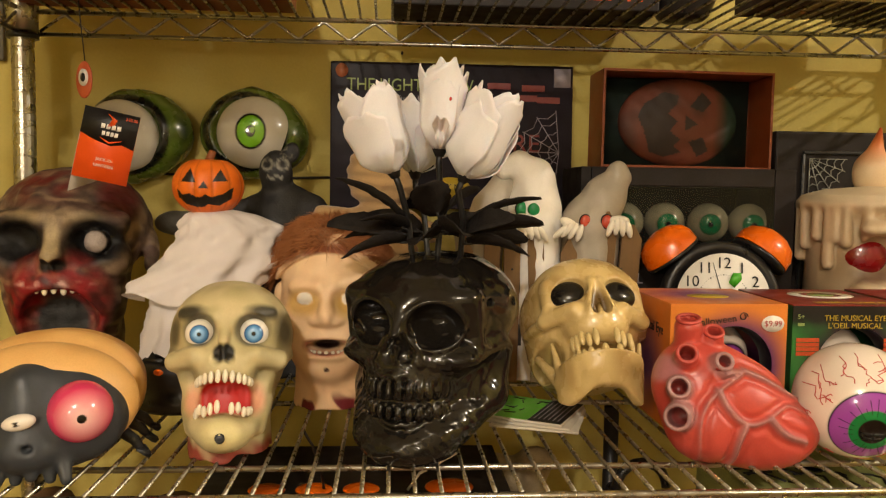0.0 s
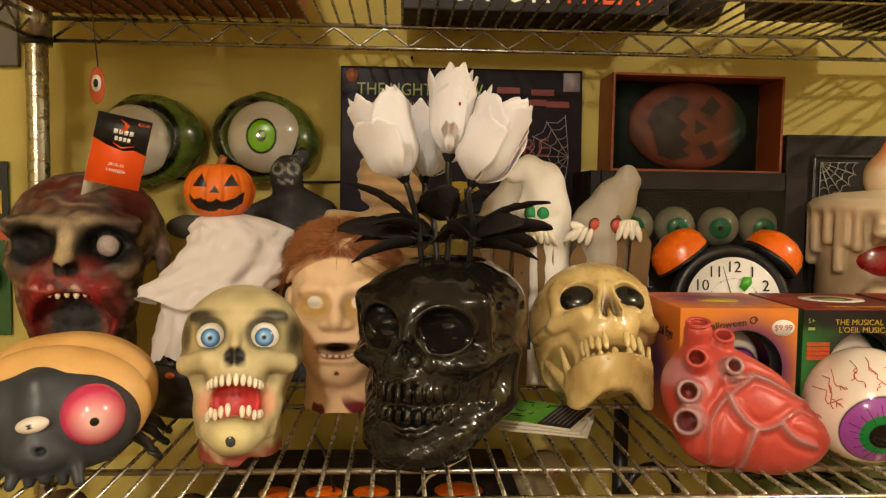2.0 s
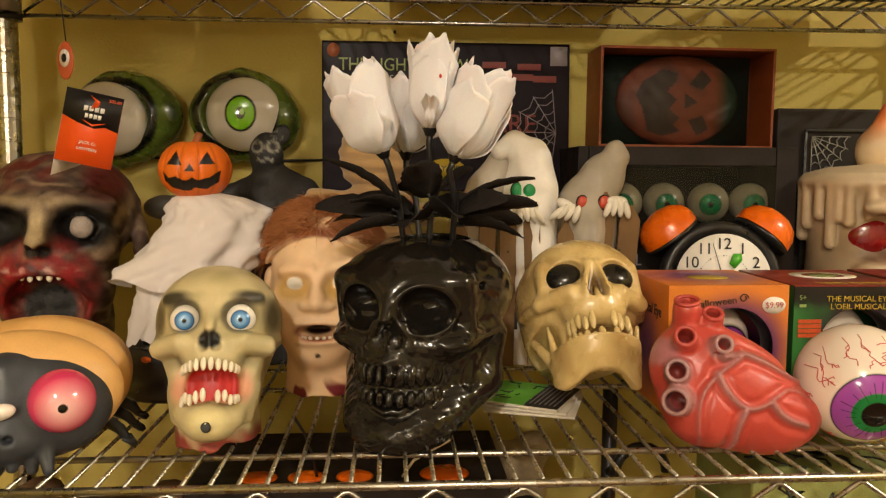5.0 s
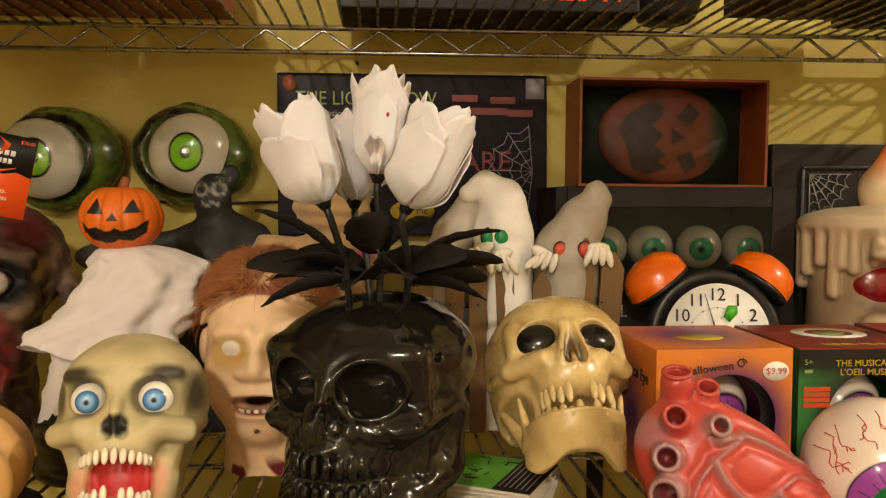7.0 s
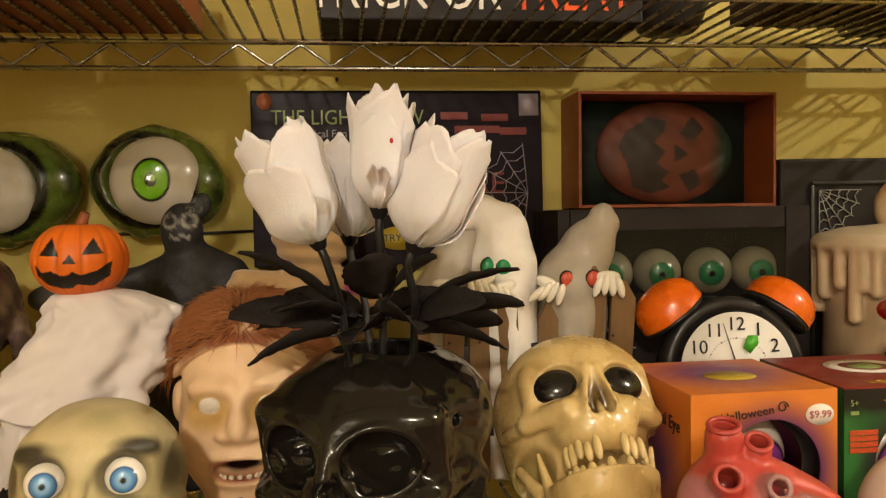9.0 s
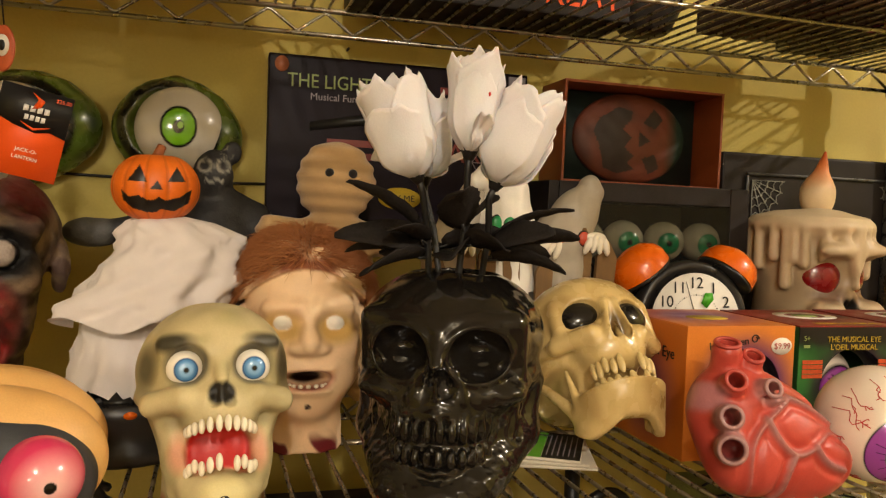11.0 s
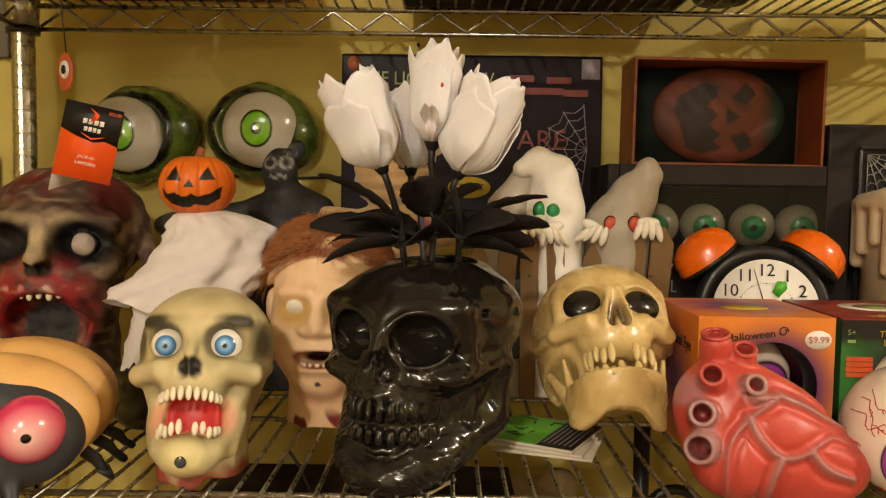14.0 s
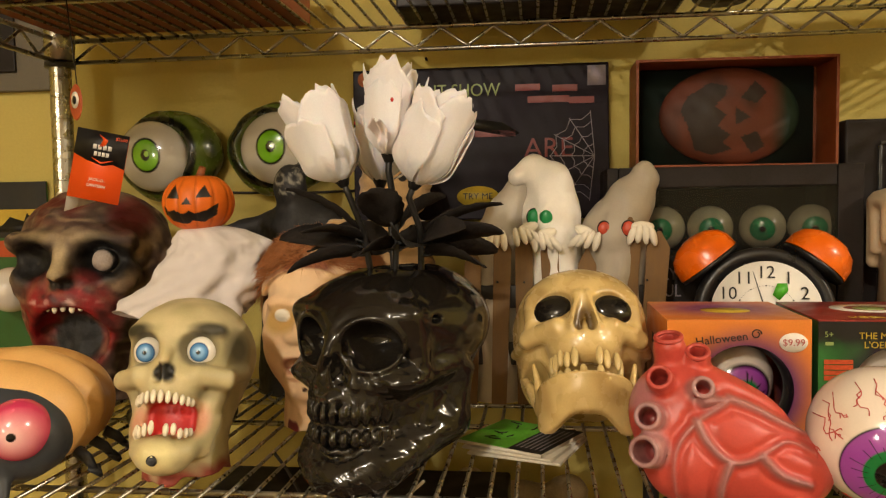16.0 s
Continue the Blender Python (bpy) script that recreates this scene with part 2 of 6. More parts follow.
def ball(r, paint=None, n=48, squash=(1, 1, 1)):
    bm = bmesh.new()
    bmesh.ops.create_uvsphere(bm, u_segments=n, v_segments=n // 2, radius=r, matrix=Matrix.Diagonal((*squash, 1)) @ pose(0, 0, 0, 90))
    me = mesh_of(bm, True)
    if paint:
        paint_on(me, paint(points_of(me) / r))
    return me

# ---- the room ----
SHELF, WALL = 1.2, 1.05          # top of the shelf with the collection; face of the wall behind it
X0, X1, Y0, ROOM_H = -2.6, 2.9, -2.6, 2.5


def slab(name, x0, x1, y0, y1, z0, z1, material, label, category):
    return solid(name, box(x1 - x0, y1 - y0, z1 - z0, at=((x0 + x1) / 2, (y0 + y1) / 2, z0)), material, Matrix(), label, category, kind="structure", smooth=False)


slab("wall_north", X0, X1, WALL, WALL + 0.12, 0, ROOM_H, M["wall"], "mustard yellow-green painted wall behind the shelving", "wall")
# Unseen walls and ceiling, added to close the room and bounce lamp light.
slab("wall_south", X0, X1, Y0 - 0.12, Y0, 0, ROOM_H, M["plaster"], "unseen cream plaster wall closing the room to bounce light", "wall")
slab("wall_west", X0 - 0.12, X0, Y0 - 0.12, WALL + 0.12, 0, ROOM_H, M["wall"], "unseen mustard yellow-green side wall added to bounce light", "wall")
slab("wall_east", X1, X1 + 0.12, Y0 - 0.12, WALL + 0.12, 0, ROOM_H, M["wall"], "unseen mustard yellow-green side wall added to bounce light", "wall")
slab("floor", X0 - 0.12, X1 + 0.12, Y0 - 0.12, WALL + 0.12, -0.1, -0.002, M["floor"], "brown floor boards under the shelving", "floor")
slab("ceiling", X0 - 0.12, X1 + 0.12, Y0 - 0.12, WALL + 0.12, ROOM_H, ROOM_H + 0.1, M["ceil"], "unseen off-white ceiling added to bounce light", "ceiling")

# ---- wire shelving ----
XL, XR, YF, YB = -0.434, 0.76, 0.546, 0.985
unit = thing("wire_shelving", pose(0, 0, 0), "chrome wire shelving unit with round grooved posts", "shelving")
post_profile = [(0, 0), (0.0127, 0)]
for i in range(1, 78):
    z = i * 0.0254
    post_profile += [(0.0127, z - 0.0012), (0.0119, z - 0.0006), (0.0119, z + 0.0006), (0.0127, z + 0.0012)]
post_profile += [(0.0127, 1.985), (0, 1.99)]
post_mesh = mesh_of(lathe(post_profile, 20), False)
collar_mesh = mesh_of(lathe([(0.0130, 0), (0.0172, 0.002), (0.0185, 0.036), (0.0175, 0.040), (0.0130, 0.041)], 24), True)
ring_mesh = mesh_of(lathe([(0.0130, 0), (0.0180, 0), (0.0180, 0.006), (0.0130, 0.006)], 24), True)
for x in (XL, XR):
    for y in (YF + 0.006, YB - 0.008):
        post = part("post", post_mesh, M["chrome"], unit, m=pose(x, y, 0))
        for z in (0.815, SHELF, 1.624):
            part("collar", collar_mesh, M["chrome"], post, m=pose(0, 0, z - 0.031))
            part("collar_ring", ring_mesh, M["blackplastic"], post, "black plastic collar ring", m=pose(0, 0, z - 0.038))


wire_mesh = mesh_of(tube([(0, YF, 0), (0, YB, 0)], 0.0017, 6), True)


def truss(bm, a, b, top, bottom):
    """Zigzag bar between two rails."""
    a, b = Vector(a), Vector(b)
    k = max(2, round((b - a).length / 0.0305))
    pts = [a.lerp(b, i / k) + Vector((0, 0, top if i % 2 else bottom)) for i in range(k + 1)]
    fine = []
    for p, q in zip(pts, pts[1:]):
        fine += [p.lerp(q, 0.06), p.lerp(q, 0.94)]
    return tube(fine, 0.0019, 6, bm)


def wire_shelf(z):
    bm = bmesh.new()
    xa, xb = XL + 0.015, XR - 0.015
    for y in (YF, YB):
        tube([(xa, y, z - 0.0045), (xb, y, z - 0.0045)], 0.0032, 10, bm)
        tube([(xa, y, z - 0.031), (xb, y, z - 0.031)], 0.0027, 8, bm)
    for x in (XL, XR):
        for dz in (-0.0045, -0.031):
            tube([(x, YF + 0.02, z + dz), (x, YB - 0.02, z + dz)], 0.0030, 8, bm)
    rail = part("shelf_rim", bm, M["chrome"], unit)
    for name, a, b in (("truss_front", (xa, YF, z), (xb, YF, z)), ("truss_back", (xa, YB, z), (xb, YB, z)),
                       ("truss_side", (XL, YF + 0.02, z), (XL, YB - 0.02, z)), ("truss_side", (XR, YF + 0.02, z), (XR, YB - 0.02, z))):
        part("truss", truss(bmesh.new(), a, b, -0.007, -0.029), M["chrome"], rail)
    for y in (YF + 0.066, 0.805):
        part("cross_bar", tube([(XL + 0.004, y, z - 0.0062), (XR - 0.004, y, z - 0.0062)], 0.0026, 8), M["chrome"], rail)
    k = round((XR - XL - 0.03) / 0.019)
    for i in range(1, k):
        part("shelf_wire", wire_mesh, M["chrome"], rail, m=pose(XL + 0.015 + (XR - XL - 0.03) * i / k, 0, z - 0.0017))


for z in (0.815, SHELF, 1.624):
    wire_shelf(z)

# ---- skulls and heads ----
tooth_mesh = ball(1.0, n=14)
tooth_mesh.materials.append(M["tooth"])


def tooth(parent, x, y, z, w, d, h, rz=0, rx=0):
    return part("tooth", tooth_mesh, M["tooth"], parent, m=pose(x, y, z, rx, 0, rz) @ Matrix.Diagonal((w, d, h, 1)))


def arc(i, n, rx, ry, y0, span=150):
    a = radians(-span / 2 + span * i / (n - 1))
    return rx * math.sin(a), y0 - ry * math.cos(a), math.degrees(a)


# The black skull vase
def black_field(P):
    Q = mirror(P)
    d = ell(Q, (0, 0.2, 0.36), (0.98, 1.15, 0.84))
    d = su(d, ell(Q, (0, 0.04, -0.52), (0.82, 0.88, 0.95)), 0.3)
    d = su(d, ell(Q, (0, -0.46, 0.58), (0.76, 0.42, 0.38)), 0.3)
    d = su(d, cap(Q, (0.10, -0.90, 0.60), (0.66, -0.68, 0.64), 0.07), 0.18)
    d = su(d, cap(Q, (0.68, -0.68, 0.60), (0.74, -0.58, 0.10), 0.05), 0.22)
    d = su(d, ell(Q, (0, -0.62, -0.36), (0.50, 0.50, 0.5)), 0.18)
    d = su(d, ell(Q, (0.52, -0.68, -0.17), (0.29, 0.25, 0.17)), 0.2)
    d = su(d, cap(Q, (0.70, -0.5, -0.14), (0.84, -0.05, -0.06), 0.09), 0.2)
    d = su(d, cap(Q, (0.30, -0.76, -1.22), (0.72, -0.02, -0.82), 0.34, 0.24), 0.18)
    d = su(d, cap(Q, (0.72, -0.02, -0.88), (0.86, 0.1, -0.2), 0.18, 0.13), 0.14)
    d = su(d, ell(Q, (0, -0.98, -1.34), (0.42, 0.28, 0.27)), 0.14)
    d = ss(d, cap(Q, (0.80, -0.54, -0.40), (0.74, -0.46, -0.74), 0.09, 0.06), 0.10)
    d = ss(d, cap(Q, (0.98, 0.26, -0.3), (0.86, 0.3, -0.85), 0.08), 0.14)
    d = su(d, cap(Q, (0.68, -0.30, -0.46), (0.66, -0.42, -0.80), 0.05), 0.06)
    d = su(d, cap(Q, (0, -0.96, 0.50), (0, -1.16, 0.16), 0.10, 0.06), 0.1)
    d = ss(d, ell(Q, (0.385, -1.02, 0.29), (0.29, 0.46, 0.30)), 0.045)
    ring = np.sqrt(((Q[:, 0] - 0.375) / 0.30) ** 2 + ((Q[:, 2] - 0.28) / 0.325) ** 2)
    rim = np.hypot((ring - 1) * 0.31, Q[:, 1] + 1.06 - 0.52 * np.clip(Q[:, 0] - 0.05, 0, 1) ** 1.3) - 0.02
    d = su(d, rim, 0.07)
    d = su(d, ell(Q, (0.41, -0.58, 0.14), (0.12, 0.08, 0.07)), 0.06)
    d = ss(d, cap(Q, (0.035, -1.18, 0.10), (0.11, -1.12, -0.13), 0.055, 0.085), 0.035)
    d = su(d, cap(Q, (0.0, -1.13, 0.04), (0, -1.10, -0.2), 0.025), 0.03)
    d = su(d, cap(Q, (0.16, -1.00, 0.10), (0.23, -1.00, -0.22), 0.045), 0.06)
    d = su(d, ell(Q, (0, -0.60, -0.70), (0.48, 0.52, 0.44)), 0.1)
    for z, h in ((-0.55, 0.14), (-0.84, 0.11)):
        for i in range(6):
            x, y, _ = arc(i + 6, 12, 0.47, 0.50, -0.65)
            d = su(d, ell(Q, (x, y, z), (0.045, 0.06, h)), 0.022)
    d = ss(d, rbox(Q, (0, -1.18, -0.70), (0.40, 0.09, 0.012), 0.01), 0.05)
    d = su(d, cap(Q, (0, -1.12, -0.36), (0.38, -0.92, -0.42), 0.05), 0.07)
    d = su(d, cap(Q, (0, -1.12, -1.02), (0.38, -0.92, -0.98), 0.04), 0.07)
    hole = np.linalg.norm((P - np.array((0, 0.2, 0)))[:, :2], axis=1) - 0.46
    d = np.maximum(d, -np.maximum(hole, 0.72 - P[:, 2]))
    d = ss(d, ell(P, (0.83, -0.42, 0.55), (0.06, 0.08, 0.05)), 0.02)
    front = np.clip(-P[:, 1] + 0.2, 0, 1) * np.clip(0.6 - P[:, 2], 0, 1)
    return d + 0.003 * lumps(P, 11) + (0.009 * lumps(P, 17, 2) + 0.007 * lumps(P, 38, 5)) * front


US = 0.0585
solid("skull_vase", form(black_field, (-1.3, -1.5, -1.75), (1.3, 1.5, 1.3), 0.025, US), M["black"],
      pose(0.036, 0.662, SHELF + 1.60 * US, 0, 0, -23) @ Matrix.Diagonal((1.20, 1.20, 1, 1)), "glossy black ceramic skull vase with open top on the wire shelf", "vase")


# The gold skull with a hinged jaw
def gold_field(P):
    Q = mirror(P)
    d = ell(Q, (0, 0.25, 0.28), (1.06, 1.15, 0.95))
    d = su(d, ell(Q, (0, 0.40, -0.35), (0.94, 0.92, 0.75)), 0.25)
    d = su(d, ell(Q, (0, -0.30, 0.42), (0.86, 0.60, 0.62)), 0.25)
    d = su(d, ell(Q, (0, -0.62, -0.30), (0.54, 0.44, 0.44)), 0.16)
    d = su(d, cap(Q, (0.74, -0.60, 0.44), (0.78, -0.58, -0.02), 0.08), 0.14)
    d = su(d, cap(Q, (0.40, -0.88, -0.16), (0.82, -0.50, -0.18), 0.13, 0.13), 0.10)
    d = su(d, cap(Q, (0.82, -0.50, -0.18), (1.0, 0.10, -0.12), 0.10, 0.08), 0.06)
    d = su(d, cap(Q, (0.07, -0.94, 0.34), (0.17, -1.02, -0.22), 0.07, 0.06), 0.08)
    d = ss(d, ell(Q, (0.45, -0.98, 0.22), (0.30, 0.36, 0.23)), 0.03)
    d = ss(d, cap(Q, (0.0, -1.04, 0.28), (0.07, -1.00, -0.20), 0.05, 0.12), 0.025)
    d = su(d, cap(Q, (0, -0.88, 0.0), (0, -1.02, -0.34), 0.03, 0.05), 0.04)
    d = ss(d, ell(Q, (0, -0.5, -0.90), (0.36, 0.42, 0.28)), 0.05)
    d = ss(d, ell(Q, (0.98, -0.36, -0.70), (0.46, 0.66, 0.38)), 0.05)
    d = ss(d, ell(Q, (0.74, -0.10, -0.72), (0.26, 0.80, 0.32)), 0.05)
    d = np.maximum(d, -0.80 - P[:, 2])
    return d + 0.006 * lumps(P, 6)


def gold_paint(P):
    C = np.tile(np.array(lin("cdb277")), (len(P), 1))
    C = blend(C, "9c7c45", 0.55 * np.clip(lumps(P, 4.5) * 1.4, 0, 1))
    Q = mirror(P)
    # Dark brown round the nose hole, then duller and darker towards the back.
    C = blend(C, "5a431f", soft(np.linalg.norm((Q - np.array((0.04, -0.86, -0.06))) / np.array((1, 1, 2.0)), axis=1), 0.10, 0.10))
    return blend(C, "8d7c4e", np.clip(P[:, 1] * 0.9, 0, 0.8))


def gold_jaw_field(P):
    Q = mirror(P)
    back = 0.66 * np.clip(-1.0 - Q[:, 2], 0, 1)
    Q[:, 1] -= back
    q = (np.sqrt((Q[:, 0] / 0.60) ** 2 + ((Q[:, 1] + 0.46) / 0.62) ** 2) - 1) * 0.62
    d = np.abs(q) - 0.09
    d = -su(-d, -(Q[:, 1] + 0.30), 0.06)
    d = -su(-d, -(Q[:, 2] + 0.98), 0.05)
    low = -1.60 + 0.16 * np.exp(-(Q[:, 0] / 0.36) ** 4) + 0.5 * np.clip(Q[:, 1] + 0.75, 0, 1)
    d = -su(-d, -(low - Q[:, 2]), 0.05)
    d = su(d, ell(Q, (0, -1.05, -1.24), (0.34, 0.12, 0.14)), 0.12)
    Q[:, 1] += back
    d = su(d, cap(Q, (0.62, -0.36, -1.12), (0.73, -0.43, -0.56), 0.09, 0.03), 0.08)
    d = su(d, cap(Q, (0.62, -0.22, -1.15), (0.84, 0.16, -0.55), 0.11, 0.07), 0.10)
    return d + 0.006 * lumps(P, 7)


UG = 0.0555
gold_m = pose(0.187, 0.736, SHELF + 0.0855, -38, 0, 1)
gold = thing("skull", gold_m, "tan-gold plastic skull with black eyes and gapped teeth", "skull")
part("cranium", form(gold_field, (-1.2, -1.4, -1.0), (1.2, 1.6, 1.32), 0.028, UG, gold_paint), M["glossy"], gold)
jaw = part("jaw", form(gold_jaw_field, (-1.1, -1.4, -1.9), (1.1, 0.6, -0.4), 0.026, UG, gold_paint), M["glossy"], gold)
for s in (-1, 1):
    part("eye", ball(0.29 * UG, n=32, squash=(1.1, 0.5, 0.86)), M["black"], gold, "black glossy eye", m=pose(s * 0.45 * UG, -0.70 * UG, 0.22 * UG, 0, 0, s * 18))
gold_tooth = mat("yellow_tooth", "cbb37a", 0.3, var=0.2, scale=150, coat=0.3)
gtooth = ball(1.0, n=14)
gtooth.materials.append(gold_tooth)
for i in range(12):
    x, y, a = arc(i, 12, 0.49, 0.42, -0.66)
    if i not in (5, 6, 9):
        part("tooth", gtooth, gold_tooth, gold, m=pose(x * UG, y * UG, (-0.74 - 0.03 * math.sin(i * 2.4)) * UG, 0, 4 * math.sin(i * 3.1), a) @ Matrix.Diagonal((0.055 * UG, 0.05 * UG, (0.14 + 0.02 * math.sin(i * 1.9)) * UG, 1)))
    if i not in (6, 9):
        part("tooth", gtooth, gold_tooth, jaw, m=pose(x * UG, (y - 0.02) * UG, (-1.00 + 0.03 * math.sin(i * 2.9)) * UG, 0, 5 * math.sin(i * 2.2), a) @ Matrix.Diagonal((0.055 * UG, 0.05 * UG, (0.10 + 0.025 * math.sin(i * 1.3)) * UG, 1)))


# The pale skull with bulging blue eyes
def zom_field(P):
    Q = mirror(P)
    d = ell(Q, (0, 0.2, 0.35), (1.06, 1.15, 1.0))
    d = su(d, ell(Q, (0, -0.45, 0.60), (0.74, 0.42, 0.40)), 0.3)
    d = ss(d, ell(Q, (1.16, -0.55, 0.36), (0.28, 0.40, 0.40)), 0.2)
    d = su(d, cap(Q, (0.16, -0.85, 0.52), (0.70, -0.66, 0.60), 0.10), 0.14)
    d = su(d, ell(Q, (0, -0.66, -0.28), (0.52, 0.44, 0.46)), 0.16)
    d = su(d, cap(Q, (0.46, -0.82, -0.14), (0.84, -0.54, -0.18), 0.18, 0.16), 0.12)
    d = su(d, cap(Q, (0.84, -0.54, -0.18), (0.95, 0.05, 0.0), 0.12), 0.12)
    d = su(d, cap(Q, (0, -0.84, 0.5), (0, -1.10, 0.04), 0.10, 0.08), 0.12)
    d = su(d, ell(Q, (0, 0.25, -0.4), (0.78, 0.74, 0.9)), 0.3)
    d = su(d, cap(Q, (0.60, -0.35, -0.4), (0.48, -0.45, -1.25), 0.2, 0.17), 0.16)
    d = ss(d, ell(Q, (0.92, -0.76, -0.70), (0.26, 0.42, 0.30)), 0.14)
    d = ss(d, ell(Q, (0.44, -0.95, 0.29), (0.27, 0.36, 0.26)), 0.05)
    d = ss(d, cap(Q, (0.05, -1.17, -0.04), (0.10, -1.09, -0.22), 0.06, 0.09), 0.04)
    d = su(d, cap(Q, (0, -1.08, -0.04), (0, -1.02, -0.28), 0.035), 0.03)
    d = su(d, ell(Q, (0, -0.76, -1.38), (0.44, 0.44, 0.32)), 0.14)
    d = su(d, cap(Q, (0.38, -0.78, -1.30), (0.56, -0.3, -0.85), 0.15), 0.14)
    arch = Q.copy()
    arch[:, 2] += 0.45 * Q[:, 0] ** 2
    d = ss(d, rbox(arch, (0, -1.0, -0.78), (0.42, 0.62, 0.27), 0.16), 0.05)
    d = su(d, cap(Q, (0, 0.10, -0.8), (0, 0.50, -1.95), 0.66, 0.74), 0.2)
    w = 0.94 * P[:, 2] - 0.342 * P[:, 1]
    d = np.maximum(d, -1.57 - 0.10 * lumps(P, 6, 3) - w)
    return d + 0.010 * lumps(P, 6)


def zom_paint(P):
    Q = mirror(P)
    n = lambda c, r, e: soft(np.linalg.norm((Q - np.array(c[:3])) / np.array(c[3:]), axis=1), r, e)
    C = np.tile(np.array(lin("c2b488")), (len(P), 1))
    C = blend(C, "8d8357", 0.5 * np.clip(0.2 + lumps(P, 5) * 1.2, 0, 1))
    C = blend(C, "4c4634", 0.9 * n((1.02, -0.4, 0.36, 0.26, 0.45, 0.42), 0.6, 0.5))
    C = blend(C, "6b6446", 0.6 * n((0.60, -0.7, -0.42, 0.35, 0.3, 0.14), 0.4, 0.8))
    C = blend(C, "151311", 0.92 * n((0.62, -0.78, 0.60, 0.40, 0.34, 0.15), 0.5, 0.6))
    C = blend(C, "3d3728", 0.8 * n((0.44, -0.84, 0.29, 0.33, 0.3, 0.3), 0.75, 0.4))
    C = blend(C, "0e0c0a", n((0.06, -1.07, -0.12, 0.13, 0.2, 0.17), 0.7, 0.4))
    C = blend(C, "d98f74", 0.7 * n((0.5, -0.75, -0.82, 0.2, 0.5, 0.32), 0.5, 0.6))
    C = blend(C, "d7cb93", 0.8 * n((0.0, -1.2, -1.42, 0.42, 0.3, 0.3), 0.6, 0.5))
    arch = Q.copy()
    arch[:, 2] += 0.45 * Q[:, 0] ** 2
    inner = rbox(arch, (0, -1.0, -0.78), (0.42, 0.62, 0.27), 0.16)
    C = blend(C, "b80f0c", np.clip((0.02 - inner) / 0.05, 0, 1))
    C = blend(C, "8a3a2c", np.clip((-1.28 - 0.94 * P[:, 2] + 0.342 * P[:, 1] + 0.16 * lumps(P, 8)) * 4, 0, 1) * (P[:, 1] > -0.6))
    return C


UZ = 0.0472
zom = thing("skull", pose(-0.130, 0.655, SHELF + 0.075, -20, 0, 5), "pale cream rubber skull with blue bulging eyes and red open mouth", "skull")
part("head", form(zom_field, (-1.3, -1.5, -2.1), (1.3, 1.5, 1.5), 0.027, UZ, zom_paint), M["paint"], zom)


def blue_eye(p):
    C = np.tile(np.array(lin("efe9dc")), (len(p), 1))
    r = np.linalg.norm(p[:, [0, 2]], axis=1) + (p[:, 1] > 0) * 2
    C = blend(C, "4f86bd", soft(r, 0.58, 0.05))
    C = blend(C, "8fbbe0", soft(r, 0.3, 0.16) * 0.7)
    C = blend(C, "23507f", soft(np.abs(r - 0.58), 0.03, 0.03) * 0.8)
    return blend(C, "0b0d12", soft(r, 0.13, 0.03))


eye_ball = ball(0.0120, blue_eye, 128)
eye_ball.materials.append(M["eyewhite"])
for s in (-1, 1):
    part("eye", eye_ball, M["eyewhite"], zom, "bulging white eye with blue iris", m=pose(s * 0.44 * UZ, -0.61 * UZ, 0.28 * UZ, 14, 0, 2))
for i in range(12):
    x, y, a = arc(i, 12, 0.43, 0.44, -0.80, 165)
    h = (0.09, 0.10, 0.11, 0.12, 0.13, 0.14, 0.14, 0.13, 0.12, 0.11, 0.10, 0.09)[i]
    tooth(zom, x * UZ, y * UZ, (-0.52 - 0.35 * x * x) * UZ, 0.046 * UZ, 0.045 * UZ, 0.8 * h * UZ, a)
    if i not in (6,):
        tooth(zom, x * UZ, (y + 0.03) * UZ, (-1.04 - 0.25 * x * x + 0.025 * (i % 3)) * UZ, 0.048 * UZ, 0.045 * UZ, 0.8 * h * UZ, a)
part("chin_hole", lathe([(0, 0), (0.0022, 0), (0.0036, 0.0006), (0.0036, -0.003), (0, -0.003)], 20, m=pose(0, 0, 0, 78)), M["ink"], zom, m=pose(0, -1.205 * UZ, -1.48 * UZ))


